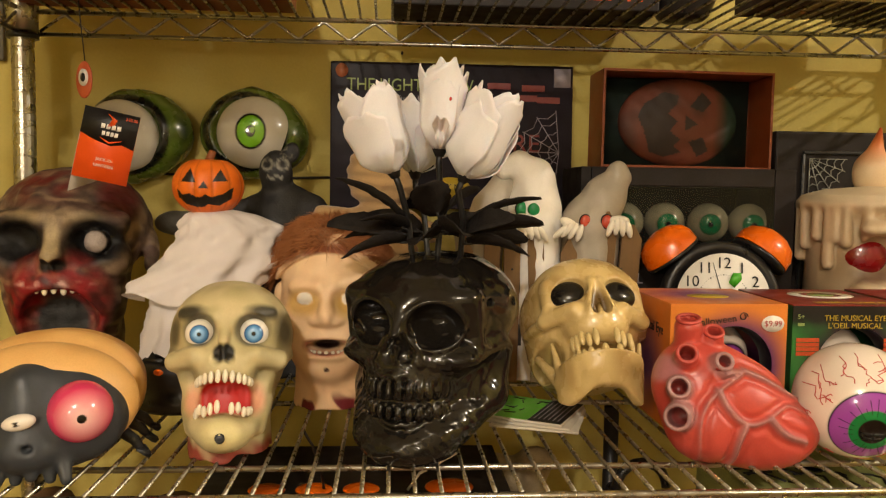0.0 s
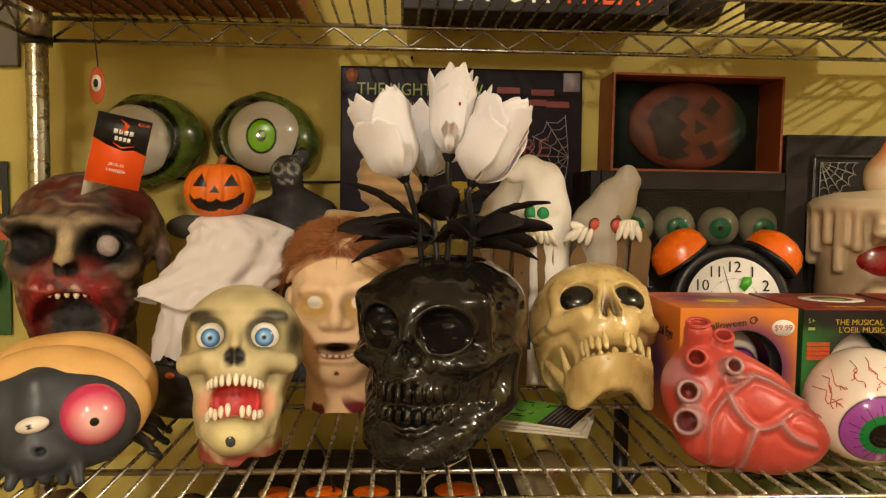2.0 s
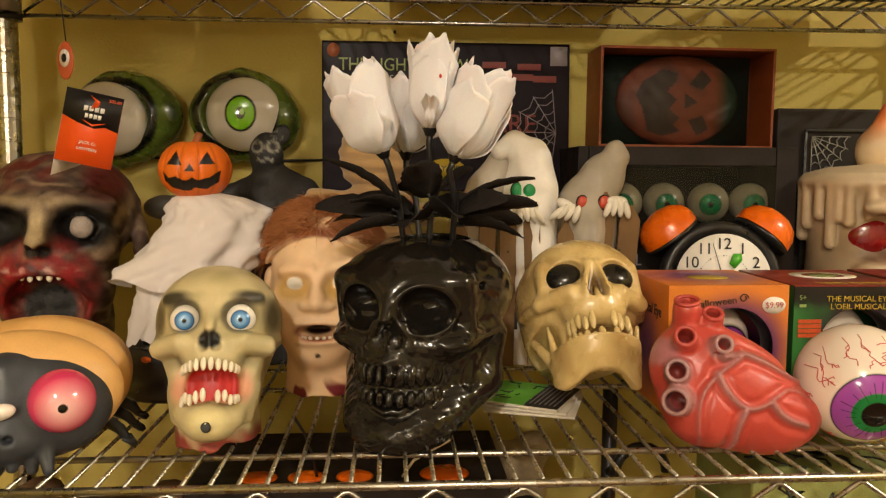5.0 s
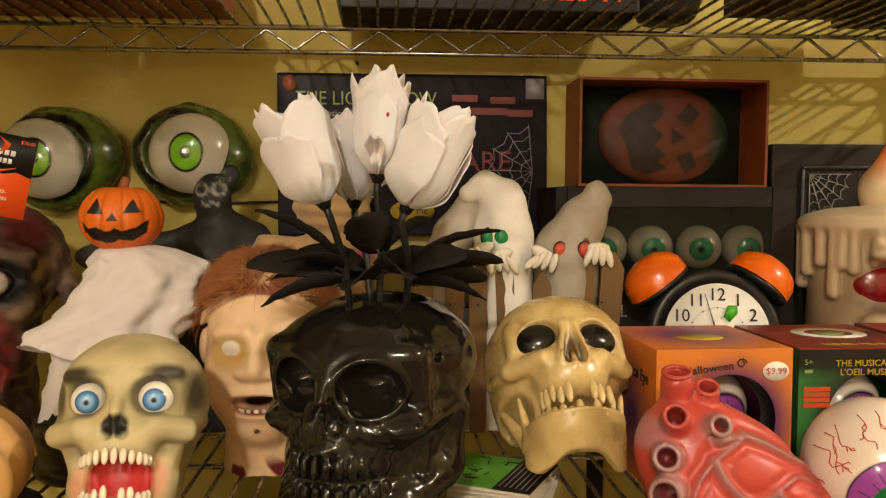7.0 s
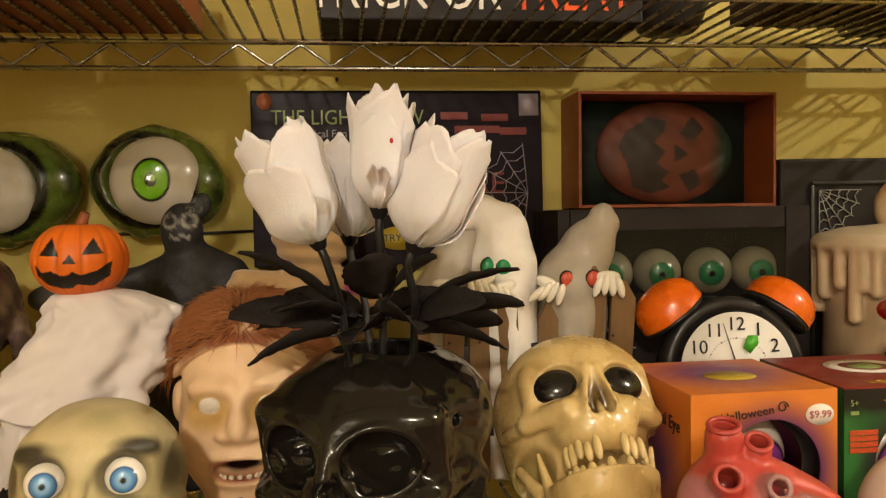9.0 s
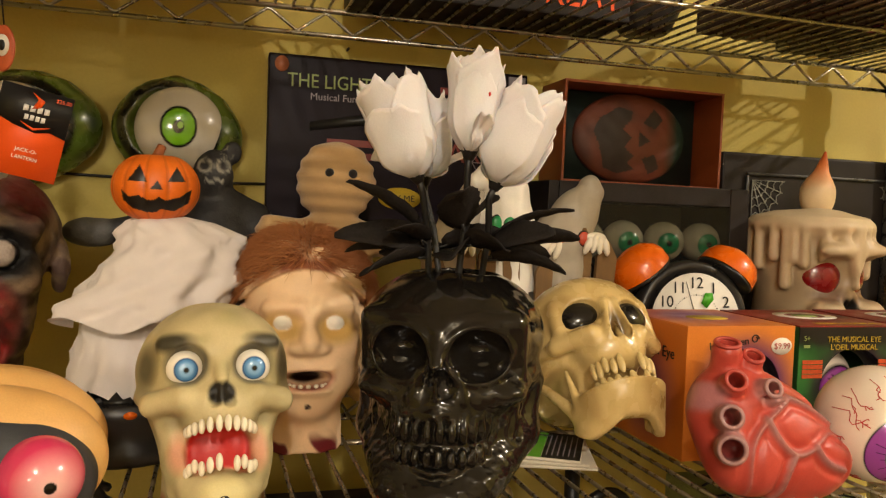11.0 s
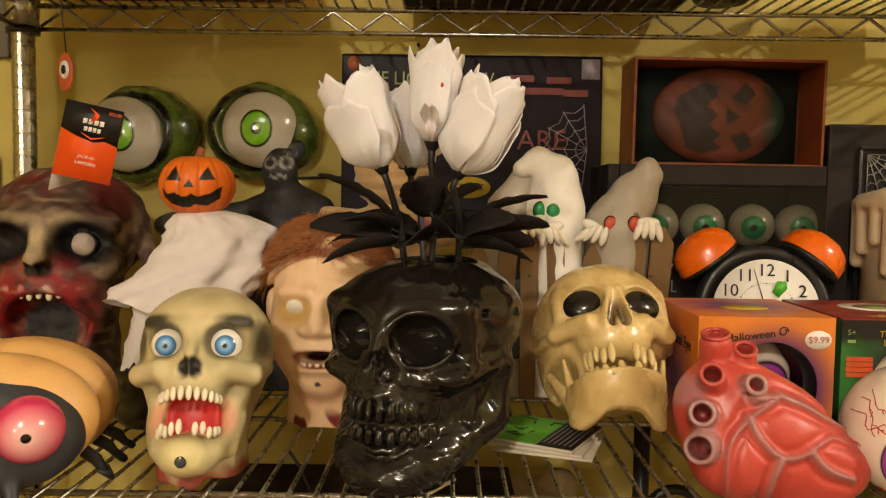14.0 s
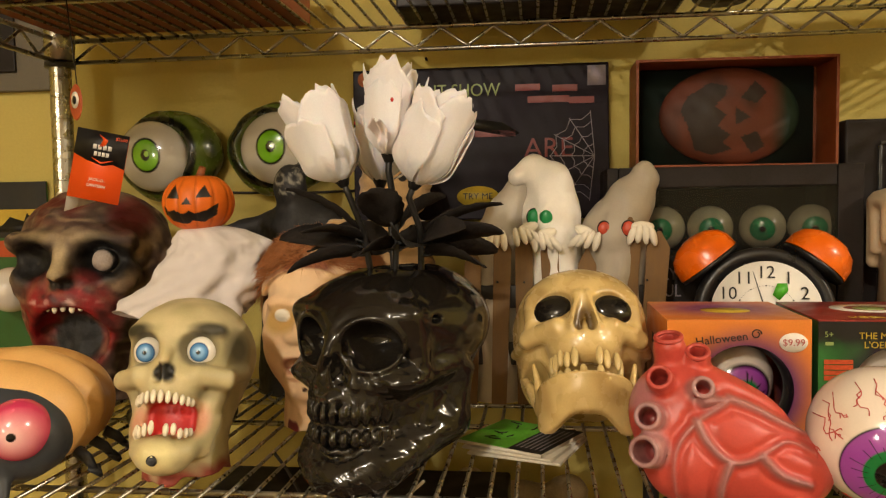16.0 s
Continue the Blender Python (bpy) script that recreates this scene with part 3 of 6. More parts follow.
# Red-haired severed head
def face_field(P):
    Q = mirror(P)
    d = ell(Q, (0, 0.1, 0.45), (0.92, 1.0, 1.0))
    d = su(d, ell(Q, (0, -0.3, -0.30), (0.92, 0.74, 0.95)), 0.3)
    d = su(d, ell(Q, (0, -0.62, -0.95), (0.42, 0.36, 0.34)), 0.25)
    d = su(d, cap(Q, (0, -0.92, 0.34), (0, -1.10, -0.03), 0.09, 0.15), 0.18)
    d = su(d, ell(Q, (0.17, -1.03, -0.10), (0.14, 0.12, 0.10)), 0.07)
    d = su(d, cap(Q, (0.15, -0.90, 0.5), (0.62, -0.74, 0.48), 0.06), 0.25)
    d = su(d, ell(Q, (0.5, -0.75, -0.05), (0.26, 0.2, 0.25)), 0.25)
    d = ss(d, ell(Q, (0.4, -1.05, 0.27), (0.26, 0.22, 0.17)), 0.12)
    d = su(d, ell(Q, (0.4, -0.78, 0.27), (0.17, 0.14, 0.14)), 0.03)
    d = su(d, ell(Q, (0, -0.95, -0.42), (0.40, 0.15, 0.08)), 0.1)
    d = su(d, ell(Q, (0, -0.93, -0.75), (0.36, 0.15, 0.09)), 0.1)
    d = ss(d, ell(Q, (0, -1.0, -0.58), (0.37, 0.5, 0.14)), 0.05)
    d = su(d, cap(Q, (0, 0.0, -0.9), (0, 0.05, -1.9), 0.62, 0.7), 0.25)
    d = su(d, ell(Q, (0.95, 0.05, 0.15), (0.12, 0.22, 0.3)), 0.08)
    hair = np.maximum(ell(P, (0, 0.25, 0.62), (1.06, 1.12, 1.0)), 0.86 - 0.35 * P[:, 0] ** 2 - 0.3 * P[:, 1] - P[:, 2])
    strand = 0.05 * lumps(P, 5)
    d = su(d, hair + strand, 0.05)
    d = np.maximum(d, -1.83 - 0.05 * lumps(P, 8) - P[:, 2])
    return d + 0.008 * lumps(P, 8)


def face_paint(P):
    Q = mirror(P)
    n = lambda c, r, e: soft(np.linalg.norm((Q - np.array(c[:3])) / np.array(c[3:]), axis=1), r, e)
    C = np.tile(np.array(lin("edcba2")), (len(P), 1))
    C = blend(C, "d2a578", 0.5 * np.clip(lumps(P, 5), 0, 1))
    C = blend(C, "b98f2c", 0.75 * n((0.42, -0.9, 0.18, 0.36, 0.4, 0.26), 0.6, 0.6))
    C = blend(C, "e9e3d8", n((0.4, -0.9, 0.27, 0.155, 0.2, 0.125), 0.85, 0.1))
    C = blend(C, "a8543f", n((0, -0.98, -0.58, 0.46, 0.3, 0.20), 0.75, 0.3) * 0.8)
    inner = ell(Q, (0, -1.0, -0.58), (0.37, 0.5, 0.14))
    C = blend(C, "2a0f0d", np.clip((0.0 - inner) / 0.03, 0, 1))
    C = blend(C, "3a2015", n((0.0, -1.0, -1.0, 0.05, 0.3, 0.05), 0.8, 0.2) * (P[:, 1] < -0.8))
    gore = np.clip((lumps(P, 7, 5) - 0.25) * 5, 0, 1) * np.clip((-1.45 - P[:, 2]) * 5, 0, 1)
    C = blend(C, "6d1a22", gore)
    hair = np.maximum(ell(P, (0, 0.25, 0.62), (1.06, 1.12, 1.0)) - 0.02, 0.86 - 0.35 * P[:, 0] ** 2 - 0.3 * P[:, 1] - P[:, 2])
    st = 0.5 + 0.5 * np.sin(P[:, 0] * 34 + 2 * P[:, 1])
    H = np.outer(1 - st, lin("7a3f1d")) + np.outer(st, lin("84471f"))
    w = np.clip((0.03 - hair) / 0.05, 0, 1)[:, None]
    return C * (1 - w) + H * w


def hair_of(scale):
    """Combed strands over the crown of the head."""
    bm = bmesh.new()
    rnd = random.Random(5)
    for i in range(6500):
        a, e = rnd.uniform(0, 2 * math.pi), rnd.uniform(-0.1, 1.45)
        p = Vector((1.07 * math.cos(a) * math.cos(e), 0.25 + 1.13 * math.sin(a) * math.cos(e), 0.64 + 1.0 * math.sin(e)))
        if p.z < 1.02 - 0.3 * p.y - 0.50 * p.x ** 2:
            continue
        out = Vector((p.x, p.y - 0.25, p.z - 0.6)).normalized()
        down = Vector((p.x * 1.6 + rnd.uniform(-0.2, 0.2), 0.1 + rnd.uniform(-0.4, 0.4), -0.3 + rnd.uniform(-0.3, 0.5)))
        down = (down - out * down.dot(out)).normalized() * rnd.uniform(0.3, 0.6)
        lift = rnd.uniform(0.01, 0.13)
        pts = [p - out * 0.03, p + out * lift + down * 0.45, p + out * (lift * 0.9 + 0.02) + down]
        tube([q * scale for q in pts], 0.0065 * scale, 3, bm, taper=(1, 0.8, 0.1))
    return bm


def add_balls(me, items):
    """Small rounded pieces joined to a mesh: (place, radii, colour)."""
    bm = bmesh.new()
    bm.from_mesh(me)
    lay = bm.verts.layers.float_color["paint"]
    for at, r, col in items:
        k = bmesh.ops.create_uvsphere(bm, u_segments=12, v_segments=8, radius=1, matrix=Matrix.Translation(at) @ Matrix.Diagonal((*r, 1)))
        for v in k["verts"]:
            v[lay] = (*lin(col), 1)
    bm.to_mesh(me)
    bm.free()
    me.polygons.foreach_set("use_smooth", [True] * len(me.polygons))
    return me


UF = 0.0525
severed = thing("severed_head", pose(-0.058, 0.787, SHELF + 1.84 * UF, 0, 0, 0), "rubber severed head with red hair, blank eyes, open mouth", "head prop")
part("head", form(face_field, (-1.25, -1.4, -2.0), (1.25, 1.5, 1.75), 0.031, UF, face_paint), M["paint"], severed)
hair_mat = mat("red_hair", "a5683a", 0.6, var=0.25, scale=400, bump=0.0, fine=1500)
tagged(part("hair", hair_of(UF), hair_mat, severed, "brushed reddish-brown hair"), kind="stuff")
for i in range(7):
    x, y, a = arc(i, 7, 0.28, 0.16, -0.86, 150)
    tooth(severed, x * UF, y * UF, -0.68 * UF, 0.042 * UF, 0.03 * UF, 0.035 * UF, a)


# Big brown zombie head
def ghoul_field(P):
    Q = mirror(P)
    d = ell(Q, (0, 0.2, 0.38), (1.02, 1.1, 0.82))
    d = su(d, ell(Q, (0, -0.35, -0.4), (0.8, 0.66, 1.05)), 0.3)
    d = su(d, cap(Q, (0.12, -0.9, 0.42), (0.75, -0.68, 0.42), 0.14), 0.18)
    d = su(d, cap(Q, (0, -0.9, 0.3), (0, -1.12, -0.08), 0.1, 0.15), 0.16)
    d = su(d, ell(Q, (0.62, -0.62, -0.12), (0.24, 0.26, 0.22)), 0.2)
    d = ss(d, ell(Q, (0.47, -0.98, 0.15), (0.31, 0.34, 0.25)), 0.1)
    d = su(d, ell(np.column_stack((P[:, 0], P[:, 1], P[:, 2])), (0.47, -0.75, 0.15), (0.16, 0.16, 0.16)), 0.02)
    d = ss(d, ell(Q, (0.08, -1.18, -0.16), (0.08, 0.14, 0.09)), 0.04)
    d = su(d, ell(Q, (0, -0.75, -0.42), (0.55, 0.3, 0.22)), 0.15)
    d = su(d, ell(Q, (0, -0.62, -1.4), (0.55, 0.36, 0.22)), 0.2)
    d = ss(d, ell(Q, (0, -0.85, -0.9), (0.5, 0.6, 0.46)), 0.08)
    d = su(d, cap(Q, (0, 0.1, -0.9), (0, 0.15, -1.85), 0.62, 0.7), 0.25)
    d = su(d, ell(Q, (1.02, 0.2, 0.0), (0.12, 0.2, 0.32)), 0.1)
    d = np.maximum(d, -1.84 - P[:, 2])
    return d + 0.025 * lumps(P, 7) + 0.012 * lumps(P, 17, 4)


def ghoul_paint(P):
    Q = mirror(P)
    n = lambda c, r, e: soft(np.linalg.norm((Q - np.array(c[:3])) / np.array(c[3:]), axis=1), r, e)
    m = lambda c, r, e: soft(np.linalg.norm((P - np.array(c[:3])) / np.array(c[3:]), axis=1), r, e)
    C = np.tile(np.array(lin("564036")), (len(P), 1))
    C = blend(C, "3d2d23", 0.8 * np.clip(lumps(P, 5) * 1.5, 0, 1))
    C = blend(C, "9a8266", 0.6 * np.clip(lumps(P, 7, 8) * 1.5 - 0.2, 0, 1))
    C = blend(C, "2b1e17", 0.7 * np.clip(lumps(P, 16, 2) * 1.6 - 0.1, 0, 1))
    C = blend(C, "a38c6c", 0.6 * np.clip(np.sin(P[:, 2] * 26 + 5 * lumps(P, 6)) * lumps(P, 4, 6) * 1.6, 0, 1))
    C = blend(C, "b9a47c", 0.8 * n((0.0, -1.1, 0.1, 0.14, 0.3, 0.4), 0.6, 0.5))
    C = blend(C, "ab9670", 0.6 * n((0.3, -0.95, 0.46, 0.3, 0.3, 0.1), 0.5, 0.7))
    C = blend(C, "0d0a09", n((0.47, -0.85, 0.15, 0.42, 0.5, 0.34), 0.75, 0.4))
    C = blend(C, "5e0f10", 0.95 * m((-0.3, -0.65, 0.95, 0.6, 0.6, 0.36), 0.6, 0.5) * np.clip(0.6 + lumps(P, 9), 0, 1))
    C = blend(C, "5e0f10", 0.9 * m((0.75, -0.45, 0.9, 0.34, 0.6, 0.5), 0.6, 0.5))
    red = n((0, -0.85, -0.68, 0.72, 0.55, 0.74), 0.76, 0.30)
    C = blend(C, "8a1014", red * np.clip(0.95 + 0.7 * lumps(P, 11), 0, 1))
    C = blend(C, "d9b3a8", 0.8 * n((0, -1.0, -0.40, 0.46, 0.3, 0.05), 0.7, 0.5) * np.clip(0.3 + 1.8 * lumps(P, 19, 5), 0, 1))
    C = blend(C, "31100e", red * np.clip(lumps(P, 14, 3) * 1.5, 0, 0.8))
    inner = ell(Q, (0, -0.85, -0.9), (0.5, 0.6, 0.46))
    C = blend(C, "0b0908", np.clip((-0.02 - inner) / 0.06, 0, 1))
    C = blend(C, "15100e", n((0.08, -1.1, -0.16, 0.12, 0.2, 0.1), 0.7, 0.4))
    C = blend(C, "a79a92", m((0.47, -0.9, 0.15, 0.16, 0.2, 0.16), 0.9, 0.1))
    return C


UH = 0.0775
gh_me = form(ghoul_field, (-1.3, -1.5, -1.95), (1.3, 1.5, 1.7), 0.034, UH, ghoul_paint)
zh = thing("zombie_head", pose(-0.345, 0.885, SHELF + 1.83 * UH, -3, 0, 8), "brown rotting latex zombie head with bloody open mouth", "head prop")
part("head", gh_me, M["latex"], zh)
for i in range(9):
    x, y, a = arc(i, 9, 0.38, 0.22, -0.76, 140)
    tooth(zh, x * UH, y * UH, (-0.47 - 0.02 * (i % 2)) * UH, 0.04 * UH, 0.03 * UH, 0.06 * UH, a)
for i in range(5):
    x, y, a = arc(i, 5, 0.28, 0.2, -0.7, 120)
    tooth(zh, x * UH, y * UH, -1.27 * UH, 0.045 * UH, 0.03 * UH, 0.05 * UH, a)


# Anatomical heart
def heart_field(P):
    d = ell(turn(P, (0.1, 0, -0.15), 0, 38, 0), (0, 0, 0), (1.0, 0.62, 0.72))
    d = su(d, ell(P, (-0.45, 0.0, 0.2), (0.6, 0.52, 0.62)), 0.3)
    d = su(d, ell(P, (0.75, 0.0, -0.48), (0.52, 0.45, 0.42)), 0.25)
    d = su(d, ell(P, (-0.42, -0.1, -0.35), (0.5, 0.5, 0.5)), 0.25)
    for a, b, r, h in HEART_TUBES:
        d = su(d, cap(P, a, b, r), 0.08)
    for a, b, r, h in HEART_TUBES:
        av, bv = np.array(a), np.array(b)
        e = bv + (bv - av) / np.linalg.norm(bv - av) * 0.3
        d = ss(d, cap(P, av + (bv - av) * 0.75, e, h), 0.03)
    return d + vein(P)[1]


HEART_TUBES = [((-0.5, 0.1, 0.45), (-0.57, -0.18, 0.97), 0.19, 0.13), ((-0.2, 0.1, 0.5), (-0.26, -0.25, 0.83), 0.15, 0.10),
               ((-0.6, 0.0, 0.4), (-0.75, -0.46, 0.56), 0.165, 0.105), ((-0.25, 0.0, 0.35), (-0.31, -0.56, 0.46), 0.15, 0.085),
               ((-0.7, 0.0, 0.1), (-0.90, -0.50, 0.15), 0.17, 0.11), ((-0.65, -0.1, -0.2), (-0.93, -0.52, -0.22), 0.20, 0.135)]
HEART_VEINS = [[(-0.3, 0.3), (0.02, 0.36), (-0.18, 0.24), (-0.4, 0.1), (-0.62, -0.14), (-0.68, -0.45), (-0.6, -0.8), (-0.45, -1.0)],
               [(-0.4, 0.1), (-0.3, -0.15), (-0.06, -0.37), (0.2, -0.33), (0.45, -0.17), (0.65, -0.1), (0.95, -0.25)],
               [(0.0, 0.36), (0.28, 0.26), (0.56, 0.1), (0.9, -0.02), (1.15, -0.05)], [(-0.06, -0.37), (-0.16, -0.62), (-0.12, -0.85), (-0.25, -1.05)], [(0.3, -0.28), (0.5, -0.5), (0.85, -0.6)]]


def rounded(line):
    """The same line with its corners cut twice."""
    for _ in range(2):
        cut = [line[0]]
        for (ax, ay), (bx, by) in zip(line, line[1:]):
            cut += [(ax * 0.75 + bx * 0.25, ay * 0.75 + by * 0.25), (ax * 0.25 + bx * 0.75, ay * 0.25 + by * 0.75)]
        line = cut + [line[-1]]
    return line


HEART_VEINS = [rounded(line) for line in HEART_VEINS]


def vein(P):
    """How near the front surface lies to a vein, and the ridge it raises."""
    q = P[:, [0, 2]]
    best = np.full(len(P), 9.0)
    for line in HEART_VEINS:
        for k, (a, b) in enumerate(zip(line, line[1:])):
            a, b = np.array(a), np.array(b)
            h = np.clip(((q - a) @ (b - a)) / ((b - a) @ (b - a)), 0, 1)
            best = np.minimum(best, np.linalg.norm(q - a - h[:, None] * (b - a), axis=1) + 0.002 * k)
    front = np.clip(-P[:, 1] * 4, 0, 1)
    ridge = (-0.05 * np.exp(-(best / 0.045) ** 2) + 0.03 * np.exp(-((best - 0.11) / 0.05) ** 2)) * front
    return np.where(front > 0, best, 9), ridge


def heart_paint(P):
    C = np.tile(np.array(lin("b9463b")), (len(P), 1))
    C = blend(C, "a8342a", 0.5 * np.clip(lumps(P, 4) * 1.2, 0, 1))
    C = blend(C, "9b6a69", 0.9 * soft(vein(P)[0], 0.035, 0.04))
    for k, (a, b, r, h) in enumerate(HEART_TUBES):
        dist = np.linalg.norm(P - np.array(b), axis=1)
        if k in (3, 4, 5):
            C = blend(C, "9d7474", 0.85 * soft(dist, r * 1.0, r * 0.45))
        C = blend(C, "6e1f19", np.clip((h * 1.08 - cap(P, a, b, 0.0)) / 0.03, 0, 1) * (dist < r * 1.5) * 0.8)
    C = blend(C, "b07a80", 0.8 * soft(np.linalg.norm((P - np.array((-0.95, -0.1, 0.42))) / np.array((0.2, 0.5, 0.22)), axis=1), 0.7, 0.4))
    return C


UR = 0.0585
heart = thing("anatomical_heart", pose(0.276, 0.618, SHELF + 0.0475, -14, 0, 3), "red rubber anatomical heart with grey veins and vessels", "heart prop")
part("body", form(heart_field, (-1.2, -1.0, -1.15), (1.45, 0.8, 1.45), 0.027, UR, heart_paint), M["heart"], heart)
rim_red, rim_grey = mat("vessel_red", "b0433a", 0.4, var=0.12), mat("vessel_grey", "9d7474", 0.4, var=0.15)
for k, (a, b, r, h) in enumerate(HEART_TUBES):
    way = (Vector(b) - Vector(a)).normalized()
    mouth = [((h + 0.02 + 0.028 * math.cos(t)) * UR, 0.028 * math.sin(t) * UR) for t in [i * math.pi / 6 for i in range(13)]]
    part("vessel_rim", lathe(mouth, 28), rim_grey if k in (3, 4, 5) else rim_red, heart, "greyish-pink vessel rim" if k in (3, 4, 5) else "",
         m=aim((Vector(b) + way * (0.92 * math.sqrt(r * r - h * h))) * UR, way))


# Tan beetle-like squeeze toy
def bug_shell(P):
    d = ell(P, (0, 0.1, -0.05), (0.98, 1.25, 0.66))
    d = su(d, ell(P, (0, -0.6, 0.02), (1.0, 0.45, 0.68)), 0.05)
    d = su(d, ell(P, (0, -0.1, 0.06), (1.02, 0.45, 0.70)), 0.03)
    d = su(d, ell(P, (0, 0.4, 0.03), (0.96, 0.45, 0.66)), 0.03)
    return np.maximum(d, -0.5 - P[:, 2])


def bug_face(P):
    d = ell(P, (0, -0.72, -0.08), (0.91, 0.46, 0.63))
    d = su(d, ell(P, (0.42, -0.93, -0.12), (0.44, 0.26, 0.42)), 0.15)
    d = su(d, cap(P, (-0.1, -1.0, 0.34), (-0.08, -1.12, -0.2), 0.12), 0.2)
    d = su(d, ell(P, (-0.08, -1.05, -0.38), (0.36, 0.28, 0.24)), 0.15)
    d = ss(d, ell(P, (-0.02, -1.32, -0.3), (0.06, 0.1, 0.04)), 0.03)
    for i in range(6):
        x = -0.52 + 0.17 * i
        d = su(d, cap(P, (x * 0.8, -1.05, -0.42), (x * 1.0, -1.1 - 0.08 * (i % 2), -0.68 + 0.06 * (i % 3 == 0)), 0.11, 0.06), 0.05)
    return d + 0.006 * lumps(P, 9)


def pink_eye(p):
    r = np.linalg.norm(p[:, [0, 2]] - np.array((0.15, 0.0)), axis=1) + (p[:, 1] > 0) * 2
    C = np.tile(np.array(lin("cf3a62")), (len(p), 1))
    C = blend(C, "ecc9c2", 0.9 * np.clip(1.02 - r / 0.85, 0, 1) ** 0.9)
    return blend(C, "0a0808", soft(r, 0.13, 0.02))


UB = 0.0665
bug = thing("beetle_toy", pose(-0.262, 0.636, SHELF + 0.050, 0, 0, 10), "tan rubber beetle toy with dark face and pink eye", "toy")
shell_paint = lambda P: blend(np.tile(np.array(lin("d3a563")), (len(P), 1)), "b3813f", 0.6 * np.clip(lumps(P, 3) * 1.2, 0, 1))
part("shell", form(bug_shell, (-1.2, -1.2, -0.85), (1.2, 1.5, 1.1), 0.035, UB, shell_paint), M["paint"], bug)
part("face", form(bug_face, (-1.1, -1.6, -1.2), (1.2, 0.0, 0.8), 0.03, UB, lambda P: np.tile(np.array(lin("30343a")), (len(P), 1))), M["paint"], bug, "dark grey face with stubby feelers")
part("eye", ball(0.335 * UB, pink_eye, 180), M["eyewhite"], bug, "big pink bulging eye", m=pose(0.46 * UB, -1.06 * UB, 0.02 * UB, 0, 0, 4))
part("eye", ball(0.16 * UB, lambda p: blend(np.tile(np.array(lin("e0d8cc")), (len(p), 1)), "0a0808", soft(np.linalg.norm(p[:, [0, 2]], axis=1) + (p[:, 1] > 0), 0.16, 0.03)), 32, squash=(1.1, 0.5, 0.55)),
     M["eyewhite"], bug, "small white slit eye", m=pose(-0.10 * UB, -1.25 * UB, -0.02 * UB, 0, -12, -8))
for s in (-1, 1):
    for y, a in ((-0.35, -20), (0.1, 0), (0.5, 20)):
        leg = bmesh.new()
        tube([(0, 0, 0), (s * 0.2 * UB, 0, -0.12 * UB), (s * 0.34 * UB, 0, -0.3 * UB)], 0.1 * UB, 8, leg, taper=(1, 0.9, 0.55))
        tube([(s * 0.3 * UB, -0.12 * UB, -0.24 * UB), (s * 0.42 * UB, 0, -0.34 * UB), (s * 0.3 * UB, 0.12 * UB, -0.24 * UB)], 0.07 * UB, 6, leg, taper=(0.4, 1, 0.4))
        part("leg", leg, M["rubber"], bug, "dark grey claw leg", m=pose(s * 0.78 * UB, y * UB, -0.44 * UB, 0, 0, s * a) @ Matrix.Scale(0.72, 4))

# ---- roses in the vase ----
def petal(a0, span, r0, length, flare, seed, low=0.0):
    """One cupped fabric petal about z, with a frayed top edge."""
    rnd = random.Random(seed)
    bm = bmesh.new()
    nu, nv = 20, 16
    ph, wob, peak = rnd.uniform(0, 6), rnd.uniform(0.6, 1.4), rnd.uniform(-0.5, 0.5)
    grids = []
    for off in (0.0, 0.0007):
        g = []
        for j in range(nv + 1):
            v = j / nv
            row = []
            for i in range(nu + 1):
                u = 2 * i / nu - 1
                r = r0 * (0.16 + 0.80 * math.sin(min(1.0, v * 2.3 + 0.04) * math.pi / 2) ** 0.75 + 0.06 * v) * (1 + flare * max(0, v - 0.55) ** 1.5 * 3)
                r *= 1 + 0.025 * math.sin(3 * u + ph + 2 * v) + 0.035 * noise.noise((u * 2 + seed, v * 3, ph))
                a = a0 + u * span * (0.55 + 0.45 * math.sin(min(1, v * 1.6) * math.pi / 2))
                top = 1 - 0.20 * abs(u) ** 2.4 + 0.045 * math.sin(4.5 * u * wob + ph) + 0.09 * max(0, 1 - abs(u - peak) / 0.22) + rnd.uniform(-0.012, 0.012) * (v > 0.9)
                row.append(bm.verts.new(((r - off) * math.cos(a), (r - off) * math.sin(a), length * (low + (v * top) * (1 - low)))))
            g.append(row)
        grids.append(g)
    for g in grids:
        for j in range(nv):
            for i in range(nu):
                bm.faces.new((g[j][i], g[j][i + 1], g[j + 1][i + 1], g[j + 1][i]))
    a, b = grids
    edge = [a[0][i] for i in range(nu + 1)] + [a[j][nu] for j in range(1, nv + 1)] + [a[nv][i] for i in range(nu - 1, -1, -1)] + [a[j][0] for j in range(nv - 1, 0, -1)]
    back = [b[0][i] for i in range(nu + 1)] + [b[j][nu] for j in range(1, nv + 1)] + [b[nv][i] for i in range(nu - 1, -1, -1)] + [b[j][0] for j in range(nv - 1, 0, -1)]
    for k in range(len(edge)):
        n = (k + 1) % len(edge)
        bm.faces.new((edge[k], edge[n], back[n], back[k]))
    return bm


